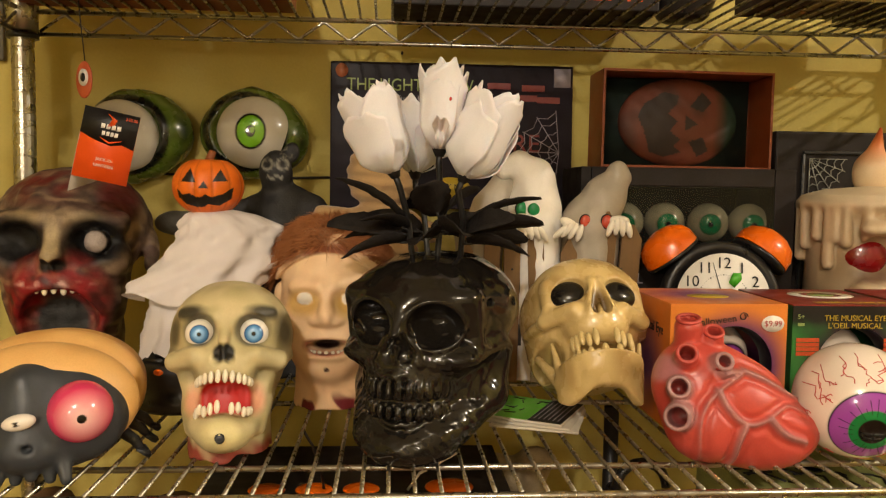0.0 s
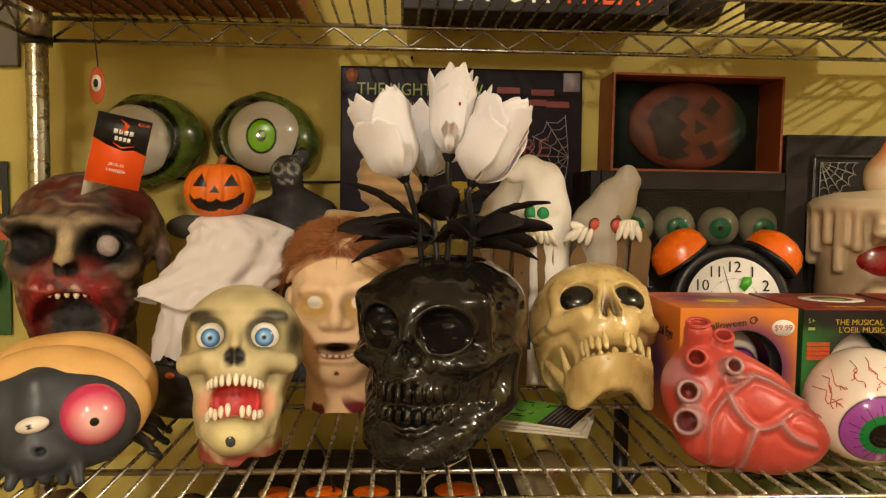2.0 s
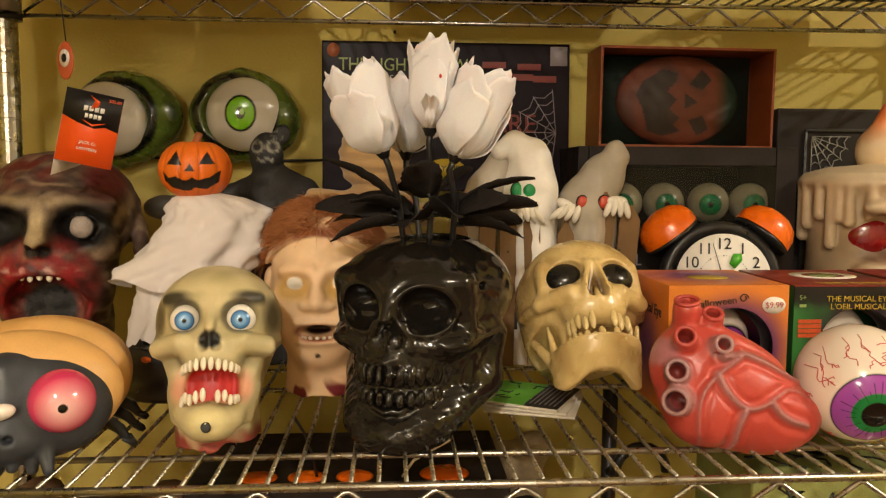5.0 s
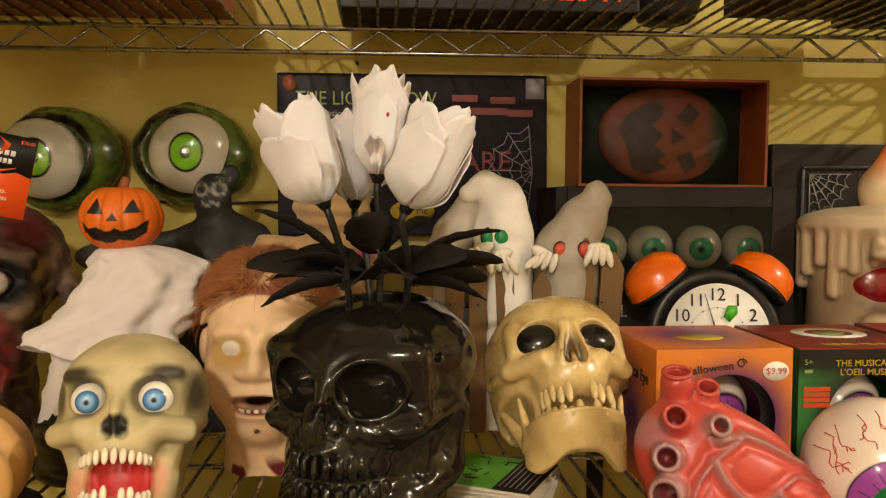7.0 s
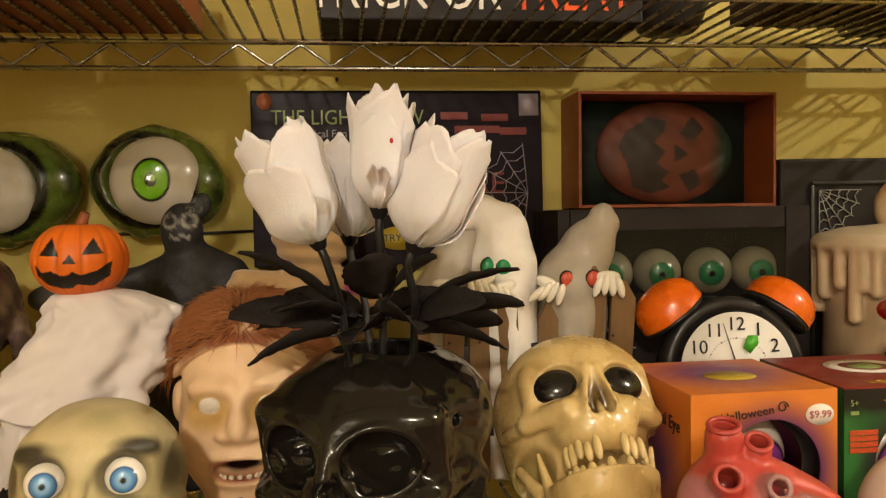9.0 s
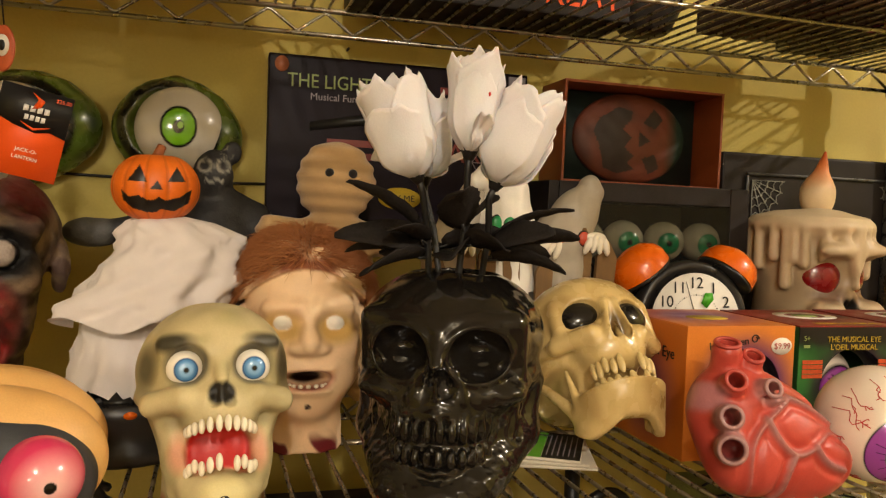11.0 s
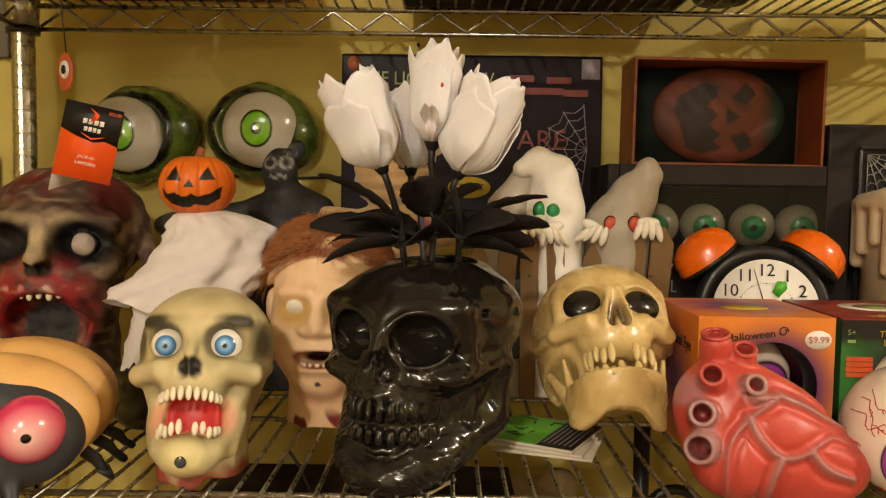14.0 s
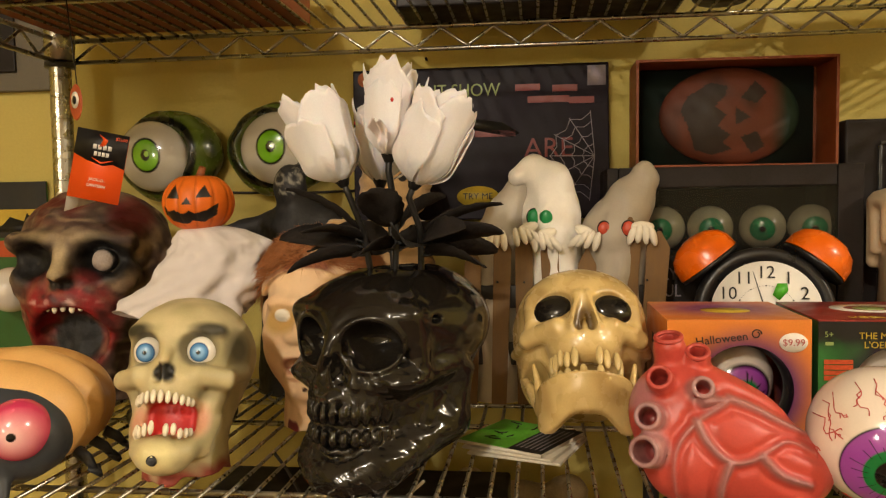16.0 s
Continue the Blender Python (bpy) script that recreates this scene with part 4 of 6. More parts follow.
def leaf_shape(length, width, droop, seed):
    rnd = random.Random(seed)
    bm = bmesh.new()
    n, rows = 12, []
    for j in range(n + 1):
        v = j / n
        w = width * math.sin(math.pi * min(1, v * 0.93 + 0.05)) ** 0.5 * (1 + 0.08 * (j % 2)) * (1 - 0.15 * v)
        y = -droop * v * v * length
        rows.append([bm.verts.new((s * w, t + abs(s) * w * 0.35 + rnd.uniform(-1, 1) * 0.0006 + y, v * length)) for t in (0, 0.0008) for s in (-1, 0, 1)])
    for p, q in zip(rows, rows[1:]):
        for i in (0, 1):
            bm.faces.new((p[i], p[i + 1], q[i + 1], q[i]))
            bm.faces.new((p[i + 3], q[i + 3], q[i + 4], p[i + 4]))
        bm.faces.new((p[0], q[0], q[3], p[3]))
        bm.faces.new((p[2], p[5], q[5], q[2]))
    bm.faces.new((rows[0][0], rows[0][3], rows[0][4], rows[0][5], rows[0][2], rows[0][1]))
    bm.faces.new((rows[-1][0], rows[-1][1], rows[-1][2], rows[-1][5], rows[-1][4], rows[-1][3]))
    return bm


def rose(root, base, tip, r, seed, leaves):
    ob = thing("rose", pose(*root), "white fabric rose with black stem and leaves in vase", "flower", "roses in the skull vase")
    o, b, t = Vector(root), Vector(base), Vector(tip)
    head = aim(b - o, t - b)
    L = (t - b).length
    rnd = random.Random(seed)
    for k in range(3):
        part("petal", petal(seed + k * 2.1, 1.25, r * 0.76, L * rnd.uniform(0.96, 1.02), 0.02, seed * 10 + k), M["petal"], ob, m=head)
    for k in range(4):
        part("petal", petal(seed * 0.7 + k * 1.57, 1.0, r * rnd.uniform(0.84, 0.92), L * rnd.uniform(0.9, 1.0), rnd.uniform(0.02, 0.22), seed * 20 + k), M["petal"], ob, m=head)
    for k in range(2):
        part("petal", petal(seed * 1.9 + k * 2.9, 0.85, r * 0.99, L * rnd.uniform(0.72, 0.88), rnd.uniform(0.0, 0.15), seed * 40 + k, 0.01), M["petal"], ob, m=head)
    part("petal", petal(math.pi * (seed % 2) + rnd.uniform(-0.3, 0.3), 0.20, r * 0.99, L * 0.36, 0.9, seed * 30, 0.02), M["petal"], ob, "curled narrow outer petal", m=head)
    way = (t - b).normalized()
    mid = o.lerp(b, 0.55) + Vector((0.003, 0.004, 0))
    pts = [Vector((0, 0, -0.03)), Vector((0, 0, 0.0)), (mid - o) - way * 0.004, (b - o) - way * 0.012, (b - o) + way * 0.002]
    part("stem", tube(pts, 0.0026, 8), M["stem"], ob, "black plastic stem")
    part("calyx", lathe([(0, -0.006), (0.0035, -0.005), (0.0062, 0.001), (0.0075, 0.005), (0.006, 0.004), (0, 0.002)], 14), M["stem"], ob, m=head)
    for k, (f, way, length, width) in enumerate(leaves):
        p = (pts[1].lerp(pts[2], f))
        way = Vector(way)
        lf = part("leaf", leaf_shape(length, width, 0.25, seed * 7 + k), M["leaf"], ob, "black fabric leaf", m=aim(p + way.normalized() * 0.006, way, rnd.uniform(-50, 50)))
        part("leaf_stalk", tube([p, p + way.normalized() * 0.004, p + way.normalized() * 0.010], 0.0011, 6), M["stem"], ob)
    for k in range(2):
        a = seed * 2.0 + k * 2.6
        part("spot", ball(0.0013, n=12, squash=(1, 1, 1.4)), M["red"], ob, "red paint fleck", m=head @ pose(r * 0.95 * math.cos(a), r * 0.95 * math.sin(a), L * (0.6 + 0.2 * k)))


LX = ((0.85, (-1, 0.0, 0.95), 0.064, 0.011), (0.6, (-1, -0.2, 0.30), 0.062, 0.013), (0.45, (-1, -0.5, 0.02), 0.058, 0.014), (0.7, (-0.6, -0.6, 0.35), 0.050, 0.013), (0.5, (-0.9, 0.4, 0.2), 0.056, 0.014))
RX = ((0.85, (1, -0.1, 0.65), 0.062, 0.011), (0.65, (1, -0.2, 0.35), 0.062, 0.012), (0.45, (1, -0.5, 0.08), 0.054, 0.014), (0.7, (0.5, -0.7, 0.35), 0.048, 0.013), (0.5, (0.9, 0.4, 0.15), 0.054, 0.014))
MX = ((0.45, (-0.6, -1, 0.15), 0.042, 0.014), (0.55, (0.5, -1, 0.2), 0.042, 0.014), (0.75, (-0.3, -0.6, 0.7), 0.045, 0.017), (0.75, (0.5, 0.5, 0.6), 0.045, 0.015))
BX = ((0.6, (-1, 0.3, 0.45), 0.055, 0.013), (0.6, (1, 0.3, 0.35), 0.055, 0.013), (0.45, (0.5, 0.7, 0.2), 0.05, 0.014), (0.45, (-0.6, 0.6, 0.15), 0.05, 0.014))
rose((0.020, 0.668, 1.352), (0.003, 0.648, 1.4275), (-0.023, 0.645, 1.491), 0.0245, 3, LX)
rose((0.040, 0.662, 1.352), (0.040, 0.646, 1.4455), (0.043, 0.645, 1.512), 0.0205, 5, MX)
rose((0.060, 0.668, 1.352), (0.060, 0.643, 1.4245), (0.088, 0.641, 1.489), 0.0255, 8, RX)
rose((0.034, 0.690, 1.352), (0.022, 0.700, 1.428), (0.020, 0.706, 1.492), 0.022, 11, BX)


# ---- pumpkin-headed figure ----
def inside(poly, q):
    """Which points q (n x 2) lie in a polygon."""
    x, y = q.T
    w = np.zeros(len(q), bool)
    for (x1, y1), (x2, y2) in zip(poly, poly[1:] + poly[:1]):
        c = (y1 > y) != (y2 > y)
        w ^= c & (x < (x2 - x1) * (y - y1) / ((y2 - y1) or 1e-9) + x1)
    return w


JACK = [[(-0.62, 0.12), (-0.2, 0.10), (-0.36, 0.5)], [(0.24, 0.12), (0.64, 0.14), (0.44, 0.48)], [(-0.14, -0.06), (0.14, -0.06), (0.02, 0.14)],
        [(-0.76, -0.06), (-0.58, -0.24), (-0.36, -0.2), (-0.22, -0.3), (-0.06, -0.3), (0.06, -0.22), (0.2, -0.3), (0.5, -0.22), (0.78, -0.02),
         (0.72, -0.34), (0.4, -0.54), (0.1, -0.5), (0.0, -0.58), (-0.2, -0.58), (-0.5, -0.5), (-0.7, -0.32)]]


def jack_paint(p):
    C = np.tile(np.array(lin("dd6b12")), (len(p), 1))
    a = np.arctan2(p[:, 1], p[:, 0])
    # Darker along the grooves between the ribs, browner towards the top.
    C = blend(C, "9c4307", 0.6 * np.clip((np.abs(np.cos(a * 6)) < 0.25) * 1.0, 0, 1) * 0.6)
    C = blend(C, "b9551a", np.clip((p[:, 2] - 0.55) * 2, 0, 0.8))
    for poly in JACK:
        C = blend(C, "0c0806", inside(poly, p[:, [0, 2]]) * (p[:, 1] < 0) * 1.0)
    return C


def pumpkin_mesh(r, n=220):
    me = ball(r, None, n, (1, 1, 0.86))
    P = points_of(me)
    a = np.arctan2(P[:, 1], P[:, 0])
    rho = np.linalg.norm(P[:, :2], axis=1) / r
    P[:, :2] *= (1 - 0.035 * (1 - np.abs(np.cos(a * 6))) ** 2)[:, None]
    P[:, 2] -= 0.22 * r * np.exp(-(rho / 0.3) ** 2) * np.sign(P[:, 2])
    me.vertices.foreach_set("co", P.ravel())
    return paint_on(me, jack_paint(P / r))


def draped(rings, n=96, folds=9, depth=0.12, seed=0, bm=None):
    """Cloth hung round rings of (cx, cy, z, rx, ry), with folds that deepen downwards."""
    rnd = random.Random(seed)
    ph = [rnd.uniform(0, 6) for _ in range(4)]
    bm = bm or bmesh.new()
    rows = []
    fine = []
    for a, b in zip(rings, rings[1:]):
        fine += [tuple(p + (q - p) * i / 4 for p, q in zip(a, b)) for i in range(4)]
    rings = fine + [rings[-1]]
    for k, (cx, cy, z, rx, ry) in enumerate(rings):
        d = depth * k / (len(rings) - 1)
        row = []
        for i in range(n):
            a = 2 * math.pi * i / n
            f = 1 + d * (0.6 * math.sin(folds * a + ph[0] + 0.12 * k) + 0.4 * math.sin((folds * 2 - 3) * a + ph[1]) + 0.4 * math.sin(3 * a + ph[2]))
            f += 0.09 * noise.noise((math.cos(a) * 4 + z * 60, math.sin(a) * 4, z * 90 + seed)) + min(1, k / 6) * (0.05 * math.sin(4 * a + z * 150 + ph[1]) + 0.045 * math.sin(7 * a - z * 260 + ph[2]) + 0.05 * abs(noise.noise((a * 2.5 + z * 70, z * 40, seed))))
            hem = 0.006 * math.sin(5 * a + ph[3]) * (k == len(rings) - 1)
            row.append(bm.verts.new((cx + rx * f * math.cos(a), cy + ry * f * math.sin(a), z + hem)))
        rows.append(row)
    for p, q in zip(rows, rows[1:]):
        for i in range(n):
            bm.faces.new((p[i], p[(i + 1) % n], q[(i + 1) % n], q[i]))
    bm.faces.new(rows[0])
    return bm


jx, jy = -0.179, 0.80
jack = thing("pumpkin_figure", pose(jx, jy, SHELF), "pumpkin-headed figure in white cloth on a black base", "decoration")
part("head", pumpkin_mesh(0.0345), M["paint"], jack, "orange pumpkin head with a black cut face", m=pose(0, -0.004, 0.2145, 0, 0, 4))
part("stalk", tube([(0, 0, 0.236), (0.001, 0, 0.243), (0.004, -0.002, 0.249)], 0.005, 10, taper=(1.3, 0.8, 0.7)), mat("pumpkin_stalk", "8a4a1c", 0.7), jack)
cape = draped([(0.004, 0, 0.192, 0.016, 0.016), (0.012, 0, 0.187, 0.034, 0.026), (0.020, -0.002, 0.176, 0.047, 0.032), (0.018, -0.006, 0.160, 0.050, 0.036), (0.008, -0.010, 0.140, 0.054, 0.040),
               (-0.004, -0.014, 0.122, 0.058, 0.043), (-0.012, -0.016, 0.108, 0.060, 0.045)], 180, 6, 0.15, 4)
part("cape", cape, M["cloth"], jack, "creased white cloth cape", m=pose(0, 0, 0))
part("skirt", draped([(-0.012, -0.006, 0.14, 0.036, 0.03), (-0.016, -0.008, 0.09, 0.042, 0.036), (-0.02, -0.01, 0.05, 0.046, 0.040)], 96, 8, 0.08, 9), M["cloth"], jack, "white cloth skirt")
part("base", lathe([(0, 0), (0.050, 0), (0.0525, 0.004), (0.0525, 0.012), (0.048, 0.016), (0.050, 0.028), (0.053, 0.036), (0.0515, 0.046), (0.046, 0.049), (0, 0.049)], 56), M["blackplastic"], jack, "black round base", m=pose(-0.02, -0.01, 0))
for k, a in enumerate((-118, -92, -66, -40)):
    part("silhouette", plate([(-0.014, 0), (-0.009, 0.004), (-0.006, 0.003), (0, 0.010), (0.005, 0.004), (0.010, 0.006), (0.014, 0)], 0.001, m=pose(0, 0, 0)), M["ink"], jack, "black cut-out edge",
         m=pose(-0.02 + 0.0475 * math.cos(radians(a)), -0.01 + 0.0475 * math.sin(radians(a)), 0.0485, 0, 0, a + 90))
    part("badge", plate(disc(0.005, 0.003, 14), 0.0008), M["orange"], jack, "orange printed badge", m=pose(-0.02 + 0.0527 * math.cos(radians(a + 12)), -0.01 + 0.0527 * math.sin(radians(a + 12)), 0.041, 0, 0, a + 102))

# hanging tag
tag = thing("hang_tag", pose(-0.272, 0.772, 1.45, 0, 0, 8), "black and orange folded card tag hung on a black string", "tag")
K = pose(0.003, 0, 0, 0, 12, 0) @ Matrix.Scale(0.96, 4)
orange_card = mat("orange_card", "e8530c", 0.5, var=0.04)
part("front_panel", plate([(-0.026, -0.034), (0.026, -0.034), (0.026, 0.036), (-0.026, 0.036)], 0.0006), orange_card, tag, "orange card front", m=K)
part("header", plate([(-0.026, 0.010), (-0.012, 0.005), (0.004, 0.002), (0.014, 0.005), (0.026, 0.002), (0.026, 0.036), (-0.026, 0.036)], 0.0006, m=pose(0, -0.0008, 0)), M["ink"], tag, "black scalloped header", m=K)
part("back_panel", plate([(0, -0.050), (0.042, -0.036), (0.042, 0.028), (0, 0.036)], 0.0006), M["white"], tag, "cream back panel", m=K @ pose(-0.026, 0.0012, 0, 0, 0, 68))
part("emblem", plate([(-0.002, 0.016), (0.001, 0.024), (-0.004, 0.029), (0.006, 0.024), (0.004, 0.018)], 0.0003, m=pose(0, -0.0012, 0.004)), orange_card, tag, "orange printed emblem", m=K)
for k, (z, w, h) in enumerate(((0.020, 0.020, 0.005), (0.013, 0.016, 0.0045))):
    for i in range(4):
        part("printed_bar", plate([(-w / 2 + i * w / 4, z - h / 2), (-w / 2 + (i + 0.75) * w / 4, z - h / 2 + 0.0006), (-w / 2 + (i + 0.75) * w / 4, z + h / 2), (-w / 2 + i * w / 4, z + h / 2)], 0.0003, m=pose(0.002, -0.0012, 0)), M["white"], tag, m=K)
part("emblem", plate([(-0.010, 0.009), (0.0, 0.0055), (0.012, 0.009), (0.010, 0.0075), (0, 0.0035), (-0.008, 0.0075)], 0.0003, m=pose(0.002, -0.0012, 0)), orange_card, tag, m=K)
write("lettering", "$25.00", 0.0042, K @ pose(0.019, -0.0012, 0.031), orange_card, tag)
write("lettering", "JACK-O-", 0.0042, K @ pose(0.001, -0.0005, -0.013), M["white"], tag)
write("lettering", "LANTERN", 0.0042, K @ pose(0.001, -0.0005, -0.019), M["white"], tag)
part("disc", lathe([(0, 0), (0.0095, 0), (0.0105, 0.0008), (0.0095, 0.0016), (0, 0.0016)], 30, m=pose(0, 0, 0, 90) @ Matrix.Diagonal((1, 1.65, 1, 1))), mat("rust_disc", "b2502a", 0.45), tag, "rust-red oval disc", m=pose(-0.014, -0.002, 0.062, 0, 0, -35))
part("ring", plate(disc(0.006, 0.008), 0.0006), M["white"], tag, "white eye ring", m=pose(-0.014, -0.002, 0.064, 0, 0, -35) @ pose(0, -0.0022, 0))
part("pupil", plate(disc(0.0028, 0.004), 0.0006), M["ink"], tag, m=pose(-0.014, -0.002, 0.064, 0, 0, -35) @ pose(0, -0.0028, 0))
part("clip", box(0.006, 0.006, 0.014, 0.001), M["white"], tag, "white plastic clip", m=pose(-0.017, 0.004, 0.056))
part("string", tube([(-0.014, 0, 0.077), (-0.018, 0.001, 0.12), (-0.022, 0.0, 0.170)], 0.0006, 6), M["stem"], tag, "black string")


# ---- eye decorations on the wall ----
def lid_field(P):
    d = ell(P, (0, 0, 0), (0.064, 0.034, 0.050)) + 0.004 * lumps(P, 45, 2) + 0.002 * lumps(P, 110)
    d = su(d, ell(P, (0.036, 0, -0.004), (0.036, 0.028, 0.034)), 0.01)
    d = ss(d, ell(P, (-0.006, -0.035, 0), (0.047, 0.03, 0.036)), 0.004)
    d = np.maximum(d, P[:, 1] - 0.018)
    return d


def lid_paint(P):
    C = np.tile(np.array(lin("4f6120")), (len(P), 1))
    C = blend(C, "7a8a35", 0.6 * np.clip(lumps(P, 60) * 1.5, 0, 1))
    rim = ell(P, (-0.006, -0.03, 0), (0.047, 0.04, 0.036))
    C = blend(C, "0e120a", soft(np.abs(rim - 0.003), 0.004, 0.003))
    outer = np.linalg.norm(P[:, [0, 2]] / np.array((0.066, 0.052)), axis=1)
    return blend(C, "0f140a", np.clip((outer - 0.86) * 7, 0, 1) * np.clip(0.7 + lumps(P, 80, 4), 0, 1))


def green_eye(p):
    r = np.linalg.norm(p[:, [0, 2]], axis=1) + (p[:, 1] > 0) * 2
    C = np.tile(np.array(lin("bcb5a6")), (len(p), 1))
    C = blend(C, "0b0c08", soft(r, 0.40, 0.02))
    C = blend(C, "6fae1e", soft(r, 0.345, 0.02))
    C = blend(C, "0b0c08", soft(r, 0.12, 0.02))
    # Pale green highlight painted into the pupil.
    q = np.linalg.norm((p - np.array((0.04, 0, 0.03)))[:, [0, 2]], axis=1) + (p[:, 1] > 0) * 2
    return blend(C, "8cbf45", soft(q, 0.055, 0.02))


lid_me = form(lid_field, (-0.075, -0.045, -0.062), (0.08, 0.03, 0.062), 0.0022, 1.0, lid_paint)
lid_me.materials.append(M["glossy"])
wall_eye = ball(0.046, green_eye, 220, (1, 0.55, 0.84))
wall_eye.materials.append(M["eyewhite"])
for x, z, tilt, dx in ((-0.176, 1.484, 4, 0.005), (-0.322, 1.479, -12, -0.010)):
    eye = thing("eye_decoration", pose(x, WALL - 0.020, z, 0, tilt, 0) @ Matrix.Diagonal((1.0, 1.03, 1.17, 1)), "green vacuum-formed eye decoration hung on the wall", "decoration", "eyes on the wall")
    part("lid", lid_me, M["glossy"], eye)
    part("eyeball", wall_eye, M["eyewhite"], eye, "white eyeball with green iris", m=pose(dx, -0.018, 0, 0, -tilt, 0))
cable = solid("cable", tube([(-0.36, WALL - 0.003, 1.432), (-0.28, WALL - 0.003, 1.431), (-0.15, WALL - 0.003, 1.428), (-0.07, WALL - 0.003, 1.430)], 0.0016, 6), M["stem"], Matrix(), "thin black cable run along the wall", "cable")
nail = solid("nail", tube([(0.014, WALL + 0.01, 1.592), (0.014, WALL - 0.008, 1.593)], 0.0016, 8), M["blackplastic"], Matrix(), "small dark nail in the wall above a package", "nail")


# ---- boxes at the back ----
def bar(parent, x, z, w, h, material, y=-0.0012, name="printed_bar", tilt=0):
    return part(name, plate([(-w / 2, -h / 2), (w / 2, -h / 2), (w / 2, h / 2), (-w / 2, h / 2)], 0.0006), material, parent, m=pose(x, y, z, 0, tilt, 0), smooth=False)


purple = mat("dark_purple_print", "18101a", 0.42, var=0.4, scale=18, coat=0.0, spec=0.12)
green_ink = mat("green_ink", "8a9a5c", 0.5, var=0.15)
red_dim = mat("dull_red_ink", "6e1813", 0.45, var=0.3)
grey_ink = mat("grey_ink", "8f8790", 0.5, var=0.2)
yellow_ink = mat("yellow_ink", "b59a2e", 0.5, var=0.2)
pk = thing("light_show_package", pose(0.080, WALL - 0.024, 1.391, -2, 0, 0), "dark purple boxed light show package hung on the wall", "package")
part("body", box(0.315, 0.018, 0.188, 0.0015, (0, 0.009, 0)), purple, pk, smooth=False)
write("lettering", "THE LIGHT SHOW", 0.0225, pose(-0.055, -0.0012, 0.158), green_ink, pk, 0.88)
write("lettering", "Musical Fun - Hang An", 0.0115, pose(-0.058, -0.0012, 0.141), grey_ink, pk)
write("lettering", "ARE", 0.034, pose(0.085, -0.0012, 0.085), red_dim, pk)
for i, (x, z, w) in enumerate(((0.06, 0.160, 0.03), (0.105, 0.158, 0.03), (0.085, 0.145, 0.05), (0.125, 0.143, 0.03), (0.02, 0.105, 0.05), (-0.06, 0.09, 0.06), (-0.05, 0.075, 0.045))):
    bar(pk, x, z, w, 0.008, red_dim)
part("corner_tag", plate([(0, 0), (0.022, 0), (0.022, 0.024), (0, 0.024)], 0.0006), grey_ink, pk, "silvery corner sticker", m=pose(0.132, -0.0014, 0.160))
part("corner_picture", plate(disc(0.008, 0.009, 18), 0.0006), mat("rusty_ink", "9a5a3c", 0.5), pk, m=pose(-0.143, -0.0014, 0.176))
part("try_me_badge", plate(disc(0.026, 0.013, 30), 0.0006), yellow_ink, pk, "yellow oval badge", m=pose(-0.002, -0.0014, 0.028))
write("lettering", "TRY ME", 0.011, pose(-0.002, -0.002, 0.028), M["ink"], pk)
web = bmesh.new()
for k in range(7):
    a = radians(95 + k * 28)
    tube([(0.14, -0.001, 0.075), (0.14 + 0.055 * math.cos(a), -0.001, 0.075 + 0.055 * math.sin(a))], 0.0006, 4, web)
for r in (0.015, 0.028, 0.042, 0.053):
    tube([(0.14 + r * (1 - 0.12 * (k % 2)) * math.cos(radians(95 + k * 14)), -0.001, 0.075 + r * (1 - 0.12 * (k % 2)) * math.sin(radians(95 + k * 14))) for k in range(13)], 0.0006, 4, web)
tagged(part("printed_web", web, grey_ink, pk, "grey printed cobweb"), kind="stuff")
part("printed_roof", plate([(-0.11, 0.112), (-0.03, 0.128), (0.03, 0.118), (0.05, 0.105), (0.04, 0.100), (-0.03, 0.115), (-0.11, 0.102)], 0.0005), M["ink"], pk, m=pose(0, -0.0012, 0))


def open_tray(w, d, h, t):
    """The panels of a shallow box open to the front (-y), its base centre at the back bottom."""
    k = -t - (d - t) / 2
    return [box(w, t, h, 0.0004, (0, -t / 2, 0)), box(t, d - t, h, 0.0004, (-w / 2 + t / 2, k, 0)), box(t, d - t, h, 0.0004, (w / 2 - t / 2, k, 0)),
            box(w - 2 * t, d - t, t, 0.0004, (0, k, 0)), box(w - 2 * t, d - t, t, 0.0004, (0, k, h - t))]


orange_tray = mat("orange_brown_card", "7d3a14", 0.5, var=0.18, scale=25)
pbox = thing("pumpkin_box", pose(0.372, WALL - 0.006, 1.4465, 0, 0.4, 0), "orange window box with a painted pumpkin face inside", "box")
for bm in open_tray(0.219, 0.068, 0.122, 0.0032):
    part("panel", bm, orange_tray, pbox, smooth=False)
part("inner_card", plate([(-0.107, 0.0), (0.097, 0.0), (0.097, 0.112), (-0.107, 0.112)], 0.002), mat("dark_teal_card", "16211c", 0.4, var=0.4, scale=25), pbox, "dark printed inner card", m=pose(0, -0.022, 0.005))
PK_MOUTH = [(-0.62, 0.35), (-0.72, 0.1), (-0.62, -0.2), (-0.5, -0.62), (-0.25, -0.72), (0.02, -0.62), (-0.12, -0.5), (-0.02, -0.36), (-0.2, -0.2), (-0.08, 0.0), (-0.24, 0.16), (-0.1, 0.34), (-0.05, 0.52), (-0.3, 0.6)]
PK_EYES = [[(0.12, 0.3), (0.34, 0.62), (0.5, 0.4), (0.34, 0.2)], [(0.12, -0.4), (0.36, -0.3), (0.48, -0.58), (0.3, -0.7)], [(0.05, -0.18), (0.05, 0.14), (0.26, -0.05)]]


